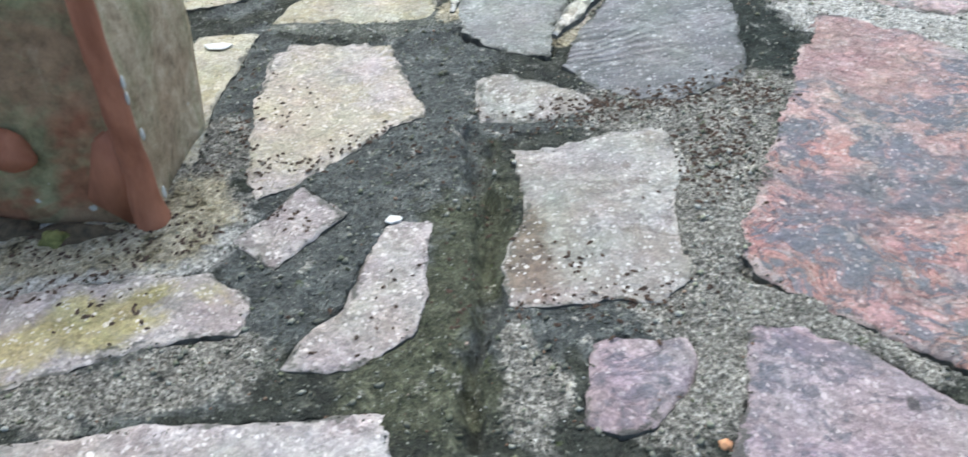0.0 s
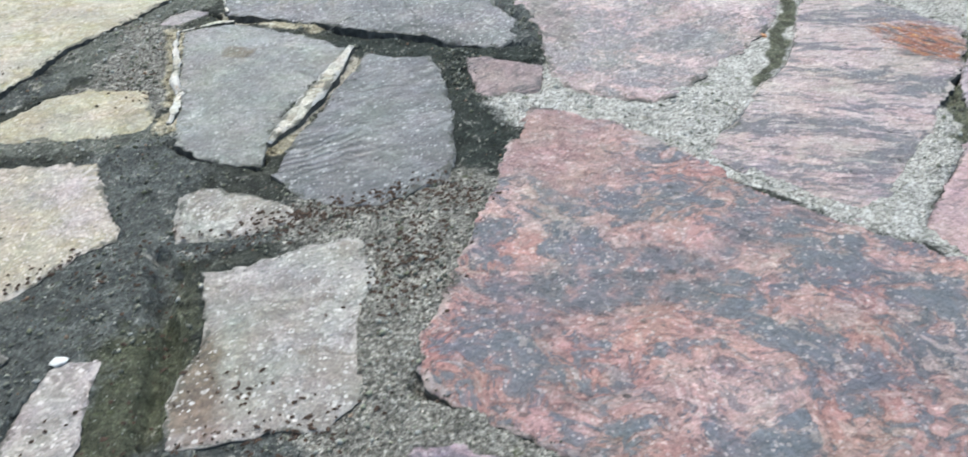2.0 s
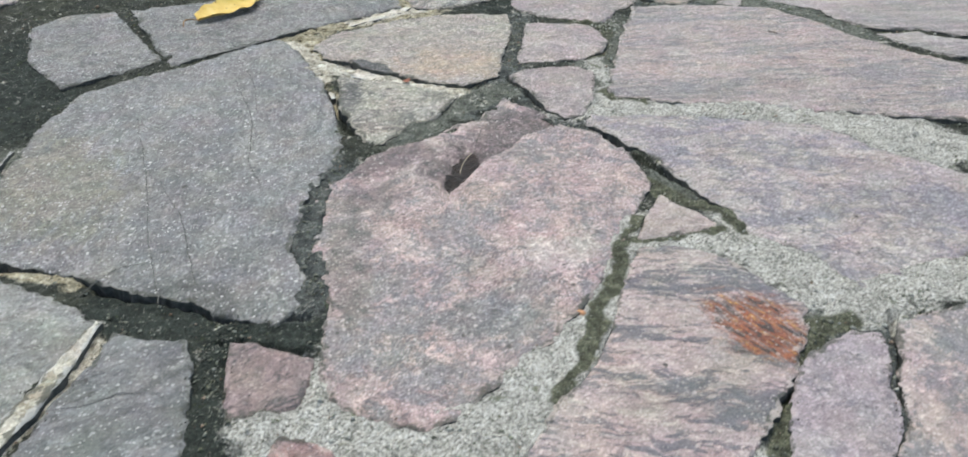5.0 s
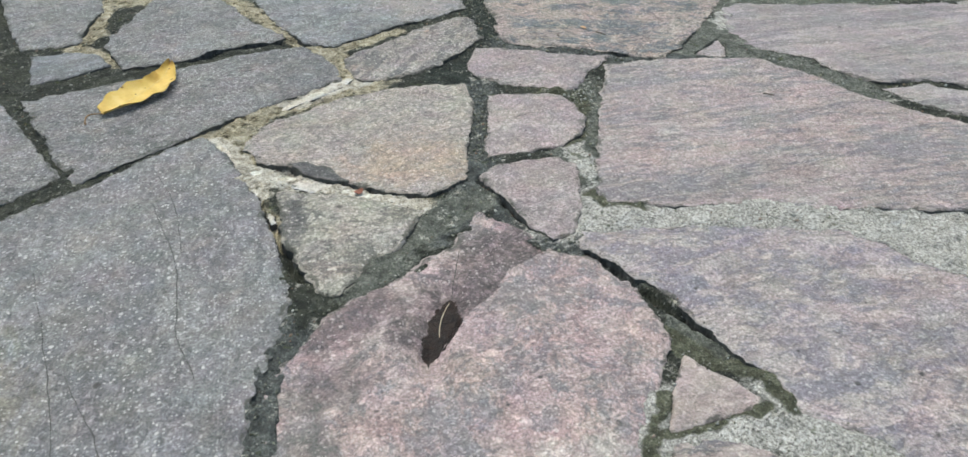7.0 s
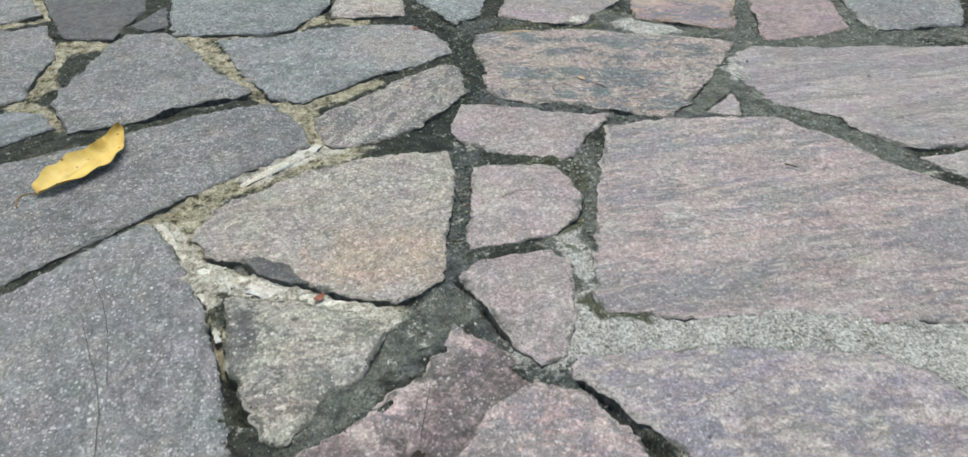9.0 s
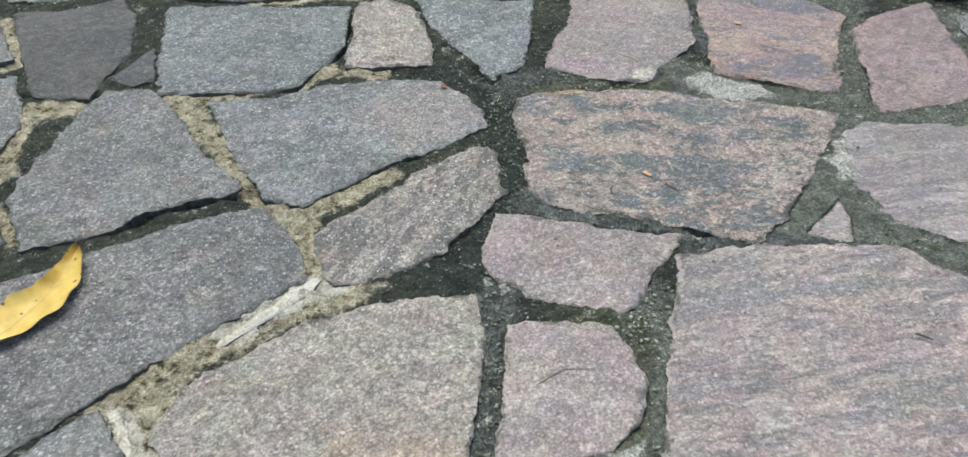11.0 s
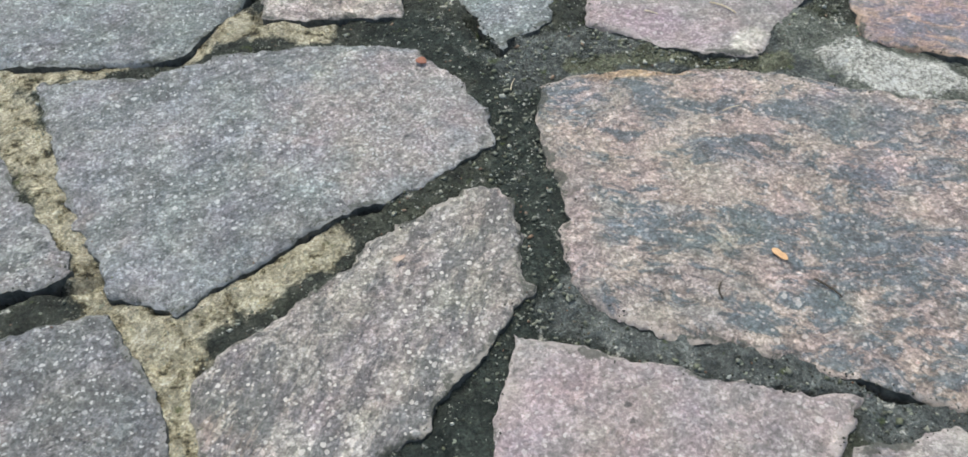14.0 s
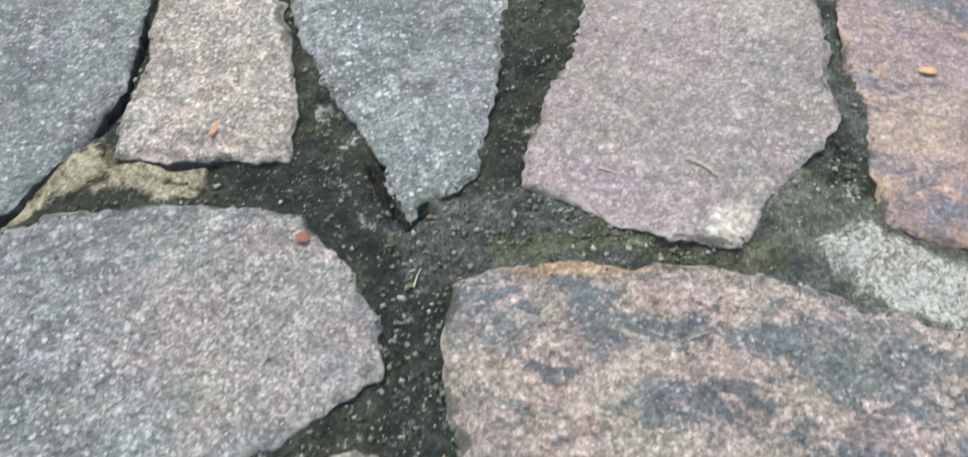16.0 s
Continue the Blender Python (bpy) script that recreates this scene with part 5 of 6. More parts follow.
for key, line in (
    ("g15", [(191, 1405), (226, 1251), (251, 1104), (277, 997)]),
    ("g15", [(242, 1234), (276, 1151), (304, 1030), (327, 970)]),
    ("g15", [(303, 1508), (332, 1383), (336, 1264), (353, 1202)]),
    ("g15", [(200, 1010), (216, 1045), (232, 1063), (256, 1066)]),
    ("g15", [(299, 1590), (318, 1534), (330, 1475), (336, 1400)]),
    ("g13", [(211, 867), (243, 871), (263, 882), (280, 880)]),
    ("s20", [(616, 1330), (603, 1290), (594, 1264)]),
    ("s31", [(742, 1600), (770, 1612), (796, 1606)]),
):
    crack(laid[key][0], laid[key][1], laid[key][2], line)


# ---- the rest of the paving, beyond what is laid above ----
def more_paving():
    rnd = np.random.RandomState(12)
    step = 0.25
    seeds = [(x + rnd.uniform(-0.08, 0.08), y + rnd.uniform(-0.08, 0.08)) for x in np.arange(-0.95, 2.4, step) for y in np.arange(-0.35, 3.6, step * 0.85)]
    taken = [entry[3] for entry in laid.values()]
    keep_off = ((0.02, 1.35, 0.20), (-0.02, 1.15, 0.16), (-0.22, 0.58, 0.19), (0.12, 0.45, 0.16), (-0.05, 0.72, 0.12), (1.62, 2.35, 0.25))
    kinds = ("grey", "pinkgrey", "lilacgrey", "bluegrey", "beigegrey", "pink", "plum")
    count = 0
    for k, (sx, sy) in enumerate(seeds):
        cell = [Vector((sx + a, sy + b)) for a, b in ((-0.3, -0.3), (0.3, -0.3), (0.3, 0.3), (-0.3, 0.3))]
        for ox, oy in seeds:
            gap = math.hypot(ox - sx, oy - sy)
            if 0 < gap < 0.75:
                n = Vector((ox - sx, oy - sy)) / gap
                limit = gap / 2 - 0.009
                cut = []
                for p, q in zip(cell, cell[1:] + cell[:1]):
                    dp, dq = (p - Vector((sx, sy))).dot(n) - limit, (q - Vector((sx, sy))).dot(n) - limit
                    if dp <= 0:
                        cut.append(p)
                    if dp * dq < 0:
                        cut.append(p + (q - p) * (dp / (dp - dq)))
                cell = cut
        c = sum(cell, Vector((0, 0))) / len(cell)
        for scale in (1.0, 0.88, 0.76, 0.66, 0.57):
            small = [c + (p - c) * scale for p in cell]
            grow = [c + (p - c) * (scale + 0.07) for p in cell]
            tx, ty = [], []
            for p, q in zip(grow, grow[1:] + grow[:1]):
                for f in (0, 0.25, 0.5, 0.75):
                    for r in (1.0, 0.75, 0.4):
                        s = c + (p + (q - p) * f - c) * r
                        tx.append(s.x), ty.append(s.y)
            tx, ty = np.array(tx), np.array(ty)
            hits = any(inside(p, tx, ty).any() or inside([(v.x, v.y) for v in grow], p[:, 0], p[:, 1]).any() for p in taken)
            if not hits and not any(math.hypot(c.x - a, c.y - b) < r for a, b, r in keep_off):
                flagstone(kinds[rnd.randint(len(kinds))], [(p.x, p.y) for p in small], 3000 + 13 * k, 0.0, 0.02)
                count += 1
                break
    return count


more_paving()


# ---- grit and pebbles bedded in the joints ----
def top_at(x, y):
    z = joint_height(x, y, joint_zones(x, y))
    for ob, seed, lift, poly in laid.values():
        on = inside(poly, x, y)
        z[on] = np.maximum(z[on], stone_top(x[on], y[on], seed, lift))
    return z


def pebbles():
    rnd = np.random.RandomState(5)
    n = 520000
    # plan of the laid stones on a 2 mm raster, and a margin of 5 cm round them
    x0, y0, step = -0.3, 0.28, 0.002
    cx, cy = np.meshgrid(np.arange(x0, 1.6, step), np.arange(y0, 2.7, step))
    solid = np.zeros(cx.shape, bool)
    for entry in laid.values():
        lo, hi = np.floor((entry[3].min(0) - (x0, y0)) / step).astype(int), np.ceil((entry[3].max(0) - (x0, y0)) / step).astype(int)
        box = (slice(max(0, lo[1]), max(0, hi[1])), slice(max(0, lo[0]), max(0, hi[0])))
        solid[box] |= inside(entry[3], cx[box], cy[box])
    close = solid.copy()
    for axis in (0, 1):
        grown = close.copy()
        for shift in range(-24, 25, 4):
            grown |= np.roll(close, shift, axis)
        close = grown
    x, y = rnd.uniform(x0, 1.598, n), rnd.uniform(y0, 2.698, n)
    ix, iy = np.minimum(((x - x0) / step).astype(int), cx.shape[1] - 1), np.minimum(((y - y0) / step).astype(int), cx.shape[0] - 1)
    open_joint = close[iy, ix] & ~solid[iy, ix]
    x, y = x[open_joint], y[open_joint]
    n = len(x)
    zone = joint_zones(x, y)
    dense = 0.34 - 0.55 * zone["cream"] - 0.2 * zone["pale"] + 0.3 * zone["grit"] - 0.5 * zone["deep"] - 0.25 * zone["wet"] - 0.1 * zone["sage"] + 0.5 * zone["pebbly"] + 0.6 * fbm(x, y, 0.12, 2, 77)
    free = rnd.rand(n) < dense
    x, y = x[free], y[free]
    z = joint_height(x, y, {k: v[free] for k, v in zone.items()})
    size = 0.0004 + 0.0007 * rnd.rand(len(x)) ** 2 + 0.0024 * rnd.rand(len(x)) ** (11 - 7.5 * zone["pebbly"][free])
    tone = np.clip(np.where(size > 0.0013, 0.72 + 0.16 * rnd.randn(len(x)), 0.5 * rnd.rand(len(x)) + 0.6 * (rnd.rand(len(x)) > 0.82 - 0.14 * zone["pebbly"][free])), 0, 1)
    tone = np.clip(tone + 0.5 * np.maximum(zone["pale"], 0.8 * zone["sage"])[free] * (rnd.rand(len(x)) > 0.25), 0, 1)
    # soil grains along the rims of the stones
    rims = []
    for ob, seed, lift, poly in laid.values():
        ends = np.roll(poly, -1, 0)
        many = np.maximum(1, (np.hypot(*(ends - poly).T) / 0.0016).astype(int))
        leg = np.repeat(np.arange(len(poly)), many)
        f = rnd.rand(len(leg))[:, None]
        rims.append(poly[leg] * (1 - f) + ends[leg] * f + rnd.normal(0, 0.003, (len(leg), 2)))
    rims = np.concatenate(rims)
    rims = rims[(rims[:, 0] > x0) & (rims[:, 0] < 1.6) & (rims[:, 1] > y0) & (rims[:, 1] < 2.7)]
    rims = rims[rnd.rand(len(rims)) < 0.45 + 0.9 * fbm(rims[:, 0], rims[:, 1], 0.06, 2, 55)]
    rim_zone = joint_zones(rims[:, 0], rims[:, 1])
    x, y, z = np.concatenate([x, rims[:, 0]]), np.concatenate([y, rims[:, 1]]), np.concatenate([z, top_at(rims[:, 0], rims[:, 1]) - 0.0004])
    size = np.concatenate([size, 0.0004 + 0.0009 * rnd.rand(len(rims)) ** 2])
    tone = np.concatenate([tone, np.clip(0.05 + 0.4 * rnd.rand(len(rims)) ** 2 + 0.5 * np.maximum(rim_zone["pale"], rim_zone["cream"]), 0, 1)])
    base = np.array([(1, 0, 0), (0, 1, 0), (-1, 0, 0), (0, -1, 0), (0.1, 0.1, 0.8), (0, 0, -0.6), (0.6, 0.6, 0.35), (-0.6, -0.6, 0.35)], float)
    tri = np.array([(0, 6, 4), (6, 1, 4), (1, 2, 4), (2, 7, 4), (7, 3, 4), (3, 0, 4), (6, 0, 5), (1, 6, 5), (2, 1, 5), (7, 2, 5), (3, 7, 5), (0, 3, 5)])
    shape = base[None] * rnd.uniform(0.65, 1.25, (len(x), 8, 1))
    ang = rnd.rand(len(x)) * 6.283
    ca, sa = np.cos(ang)[:, None], np.sin(ang)[:, None]
    px = (shape[:, :, 0] * ca - shape[:, :, 1] * sa * 0.75) * size[:, None] + x[:, None]
    py = (shape[:, :, 0] * sa + shape[:, :, 1] * ca * 0.75) * size[:, None] + y[:, None]
    pz = shape[:, :, 2] * size[:, None] + z[:, None] + 0.25 * size[:, None]
    co = np.stack([px, py, pz], -1).reshape(-1, 3)
    faces = (tri[None] + 8 * np.arange(len(x))[:, None, None]).reshape(-1, 3)
    me = bpy.data.meshes.new("joint_gravel")
    me.vertices.add(len(co))
    me.vertices.foreach_set("co", co.ravel())
    me.loops.add(faces.size)
    me.loops.foreach_set("vertex_index", faces.ravel())
    me.polygons.add(len(faces))
    me.polygons.foreach_set("loop_start", np.arange(0, faces.size, 3))
    me.update(calc_edges=True)
    me.attributes.new("tone", "FLOAT", "POINT").data.foreach_set("value", np.repeat(tone, 8))
    me.materials.append(PEBBLE)
    return tagged(new("joint_gravel", me), "fine pale gravel bedded in the mossy joints", "gravel", kind="stuff")


pebbles()


# ---- soil crumbs thrown up from the joints ----
def soil_crumbs():
    rnd = np.random.RandomState(8)
    xs, ys = [], []
    for width, n, line in CRUMBS:
        n = int(n * 0.65)
        p = np.array(line, float) / 1000
        leg = rnd.randint(len(p) - 1, size=n)
        f = rnd.rand(n)[:, None]
        at = p[leg] * (1 - f) + p[leg + 1] * f + rnd.normal(0, width / 1800, (n, 2))
        xs.append(at[:, 0]), ys.append(at[:, 1])
    x, y = np.concatenate(xs), np.concatenate(ys)
    z = top_at(x, y)
    bm = bmesh.new()
    for cx, cy, cz in zip(x, y, z):
        s, turn, long = rnd.uniform(0.0007, 0.0015), rnd.uniform(0, math.tau), rnd.uniform(1.0, 2.4)
        ca, sa = math.cos(turn), math.sin(turn)
        ring = []
        for a in (0.2, 1.4, 2.7, 4.0, 5.2):
            u, v = long * s * rnd.uniform(0.7, 1.3) * math.cos(a), s * rnd.uniform(0.7, 1.3) * math.sin(a)
            ring.append(bm.verts.new((cx + u * ca - v * sa, cy + u * sa + v * ca, cz + s * 0.3)))
        peak, foot = bm.verts.new((cx, cy, cz + s * 1.2)), bm.verts.new((cx, cy, cz - s * 0.6))
        for k in range(5):
            bm.faces.new((ring[k], ring[(k + 1) % 5], peak))
            bm.faces.new((ring[(k + 1) % 5], ring[k], foot))
    ob = part("soil_crumbs", bm, plain("brown_crumbs", (0.026, 0.017, 0.012), (0.11, 0.07, 0.05), 300, 0.9), None)
    return tagged(ob, "loose dark brown soil crumbs along the joints", "soil", kind="stuff")


soil_crumbs()


# ---- weathered pillar beside the path ----
def pillar_material():
    m, nodes, links, bsdf = mat("mossy_plaster")
    tex = nodes.new("ShaderNodeTexCoord")
    vec = tex.outputs["Object"]
    big = noise_tex(nodes, links, vec, 13.0, 6.0, 0.65, 0.7)
    mid = noise_tex(nodes, links, vec, 75.0, 6.0, 0.7)
    clay = noise_tex(nodes, links, vec, 9.0, 4.0, 0.6, 0.4)
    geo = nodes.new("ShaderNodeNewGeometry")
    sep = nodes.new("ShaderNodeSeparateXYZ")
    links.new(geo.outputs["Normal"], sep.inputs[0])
    tall = nodes.new("ShaderNodeMapping")
    tall.inputs["Scale"].default_value = (1, 1, 0.3)
    links.new(vec, tall.inputs["Vector"])
    runs = noise_tex(nodes, links, tall.outputs[0], 34.0, 7.0, 0.68, 0.5)
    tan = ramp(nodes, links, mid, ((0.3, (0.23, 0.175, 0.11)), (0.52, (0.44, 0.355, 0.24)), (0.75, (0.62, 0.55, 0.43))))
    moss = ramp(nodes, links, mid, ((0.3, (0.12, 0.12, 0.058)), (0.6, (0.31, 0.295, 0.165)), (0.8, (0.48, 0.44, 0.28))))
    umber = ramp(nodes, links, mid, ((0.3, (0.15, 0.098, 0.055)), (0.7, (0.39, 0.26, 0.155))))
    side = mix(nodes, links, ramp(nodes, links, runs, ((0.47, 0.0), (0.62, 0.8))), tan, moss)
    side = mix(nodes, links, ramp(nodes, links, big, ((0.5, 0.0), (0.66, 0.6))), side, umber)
    dark_side = mix(nodes, links, ramp(nodes, links, big, ((0.42, 0.0), (0.54, 0.95))), umber, moss)
    dark_side = mix(nodes, links, ramp(nodes, links, runs, ((0.58, 0.0), (0.7, 0.7))), dark_side, tan)
    # colour goes by facing: tan mix on +X, darker umber, moss and red elsewhere
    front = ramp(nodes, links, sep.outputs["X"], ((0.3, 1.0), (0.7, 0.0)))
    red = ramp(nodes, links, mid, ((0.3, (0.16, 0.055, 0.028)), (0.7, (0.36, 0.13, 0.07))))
    dark_side = mix(nodes, links, ramp(nodes, links, clay, ((0.55, 0.0), (0.62, 0.8))), dark_side, red)
    col = mix(nodes, links, front, side, dark_side)
    lime = dots(nodes, links, warped(nodes, links, vec, 150.0, 0.006, 3.0), 90.0, 0.10, 0.22, 0.4)
    col = mix(nodes, links, lime, col, (0.5, 0.5, 0.46))
    links.new(col, bsdf.inputs["Base Color"])
    bsdf.inputs["Roughness"].default_value = 0.85
    bp = node(nodes, "ShaderNodeBump", Strength=0.8, Distance=0.004)
    links.new(mid, bp.inputs["Height"])
    links.new(bp.outputs[0], bsdf.inputs["Normal"])
    return m


TERRACOTTA = plain("worn_terracotta", (0.22, 0.078, 0.04), (0.40, 0.165, 0.095), 55, 0.75, 0.5, 0.002, (1, 1, 0.4))
LIME = plain("lime_spots", (0.35, 0.35, 0.32), (0.6, 0.6, 0.56), 200, 0.8)


def box_grid(size, cuts, wobble, seed):
    """A block with rounded edges and an uneven face."""
    bm = bmesh.new()
    bmesh.ops.create_cube(bm, size=1.0)
    bmesh.ops.scale(bm, vec=size, verts=bm.verts)
    bmesh.ops.subdivide_edges(bm, edges=bm.edges, cuts=cuts, use_grid_fill=True)
    for v in bm.verts:
        n = noise.noise(v.co * 22 + Vector((seed, 0, 0))) * wobble + noise.noise(v.co * 70 + Vector((seed, 3, 0))) * wobble * 0.4
        flat = Vector((v.co.x / size[0], v.co.y / size[1], 0))
        v.co += flat.normalized() * n if flat.length else Vector()
    return bm


def build_pillar():
    root = thing("garden_pillar", (-0.225, 0.590, 0.0), "weathered square pillar with mossy plaster and worn terracotta corner", "pillar")
    bm = box_grid((0.25, 0.112, 0.25), 14, 0.004, 1.0)
    bmesh.ops.translate(bm, vec=(0, 0, 0.113), verts=bm.verts)
    for v in bm.verts:
        if v.co.y > 0:
            v.co.y += 0.030 * (1 - math.exp(-max(0, v.co.z) / 0.03))
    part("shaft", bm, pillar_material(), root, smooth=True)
    bm = bmesh.new()
    rings, n = 44, 12
    prev = None
    for k in range(rings):
        z = -0.012 + 0.250 * k / (rings - 1)
        r = 0.0078 + 0.0045 * math.exp(-max(z, 0) / 0.022) + 0.0012 * noise.noise(Vector((0, 0, z * 60)))
        ring = []
        for j in range(n):
            a = math.tau * j / n
            w = 1 + 0.16 * noise.noise(Vector((math.cos(a), math.sin(a), z * 45)))
            ring.append(bm.verts.new((0.1245 + r * w * math.cos(a), -0.0545 + r * w * math.sin(a), z)))
        if prev:
            for j in range(n):
                bm.faces.new((prev[j], prev[(j + 1) % n], ring[(j + 1) % n], ring[j]))
        prev = ring
    bm.faces.new(prev)
    edge = part("corner_edge", bm, TERRACOTTA, root, "worn red terracotta corner", smooth=True)
    bm = bmesh.new()
    rnd = random.Random(4)
    for z, x in ((0.088, 0.1325), (0.099, 0.1335), (0.062, 0.134), (0.02, 0.137)):
        m = Matrix.Translation((x, -0.052 + rnd.uniform(-0.002, 0.006), z)) @ Matrix.Diagonal((0.35, 0.9, 1.8, 1))
        bmesh.ops.create_icosphere(bm, subdivisions=2, radius=0.0026, matrix=m)
    part("lime_spots", bm, LIME, edge, "whitish lime spots", smooth=True)
    # wedge of bare clay at the foot of the front face
    bm = bmesh.new()
    pts = ((0.12, -0.0595, -0.01), (0.088, -0.0595, 0.018), (0.104, -0.0585, 0.062), (0.121, -0.0575, 0.075))
    front = [bm.verts.new(p) for p in pts]
    back = [bm.verts.new((x, y + 0.012, z)) for x, y, z in pts]
    bm.faces.new(front), bm.faces.new(back[::-1])
    for a in range(4):
        b = (a + 1) % 4
        bm.faces.new((front[a], back[a], back[b], front[b]))
    bmesh.ops.bevel(bm, geom=bm.edges[:], offset=0.0018, segments=2, affect="EDGES")
    part("bare_clay", bm, TERRACOTTA, root, "bare red clay patch", smooth=True)
    # knob of clay that sticks out of the front face
    bm = bmesh.new()
    bmesh.ops.create_icosphere(bm, subdivisions=3, radius=1.0)
    for v in bm.verts:
        d = 1 + 0.35 * noise.noise(v.co * 1.4)
        v.co = Vector((0.026 * v.co.x * d + 0.045, 0.013 * v.co.y * d - 0.060, 0.014 * v.co.z * d + 0.062 - 0.25 * 0.026 * v.co.x))
    part("bare_clay", bm, TERRACOTTA, root, "bare red clay knob", smooth=True)
    return root


build_pillar()


def lump(name, at, size, material, label, category, seed, squash=0.6, turn=0.0):
    """An irregular chip or clod that lies on the ground."""
    bm = bmesh.new()
    bmesh.ops.create_icosphere(bm, subdivisions=3, radius=1.0)
    for v in bm.verts:
        d = 1 + 0.45 * noise.noise(v.co * 1.3 + Vector((seed, 0, 0))) + 0.12 * noise.noise(v.co * 4 + Vector((0, seed, 0)))
        v.co = Vector((v.co.x * size[0] * d, v.co.y * size[1] * d, max(v.co.z, -0.5) * size[2] * d))
    low = min(v.co.z for v in bm.verts)
    bmesh.ops.translate(bm, vec=(0, 0, -low), verts=bm.verts)
    ob = part(name, bm, material, None, smooth=True)
    ob.matrix_world = pose(*at, 0, 0, turn)
    return tagged(ob, label, category)


SOIL = plain("damp_soil", (0.03, 0.024, 0.015), (0.12, 0.09, 0.055), 160, 0.9, 0.8, 0.003)
lump("soil_clod", (-0.215, 0.526, -0.014), (0.045, 0.012, 0.012), SOIL, "dark damp soil heaped against the pillar foot", "soil", 8)
lump("soil_clod", (-0.150, 0.523, -0.012), (0.034, 0.012, 0.010), SOIL, "dark damp soil heaped against the pillar foot", "soil", 11)
MOSS = plain("yellow_moss", (0.10, 0.11, 0.03), (0.25, 0.25, 0.09), 260, 0.9, 1.0, 0.003)
lump("moss_tuft", (-0.158, 0.514, -0.006), (0.009, 0.006, 0.008), MOSS, "small yellowish moss tuft on dark soil", "moss", 5)


# ---- fallen leaf ----
def leaf_material():
    m, nodes, links, bsdf = mat("yellow_leaf")
    tex = nodes.new("ShaderNodeTexCoord")
    vec = tex.outputs["Object"]
    big = noise_tex(nodes, links, vec, 45.0, 5.0, 0.6)
    fine = noise_tex(nodes, links, vec, 420.0, 3.0, 0.6)
    col = ramp(nodes, links, big, ((0.3, (0.50, 0.32, 0.06)), (0.55, (0.64, 0.45, 0.11)), (0.75, (0.70, 0.53, 0.19))))
    cells = node(nodes, "ShaderNodeTexVoronoi", Scale=110.0)
    links.new(vec, cells.inputs["Vector"])
    pick = nodes.new("ShaderNodeSeparateColor")
    links.new(cells.outputs["Color"], pick.inputs[0])
    spot = mix(nodes, links, 1.0, ramp(nodes, links, cells.outputs["Distance"], ((0.12, 1.0), (0.24, 0.0))), ramp(nodes, links, pick.outputs[0], ((0.62, 0.0), (0.66, 1.0))), "MULTIPLY")
    col = mix(nodes, links, spot, col, (0.11, 0.05, 0.015))
    brown = nodes.new("ShaderNodeAttribute")
    brown.attribute_name = "dry"
    col = mix(nodes, links, brown.outputs["Fac"], col, (0.24, 0.12, 0.03))
    links.new(col, bsdf.inputs["Base Color"])
    bsdf.inputs["Roughness"].default_value = 0.55
    bsdf.inputs["Subsurface Weight"].default_value = 0.1
    bsdf.inputs["Subsurface Radius"].default_value = (0.004, 0.002, 0.001)
    bp = node(nodes, "ShaderNodeBump", Strength=0.3, Distance=0.001)
    links.new(fine, bp.inputs["Height"])
    links.new(bp.outputs[0], bsdf.inputs["Normal"])
    return m


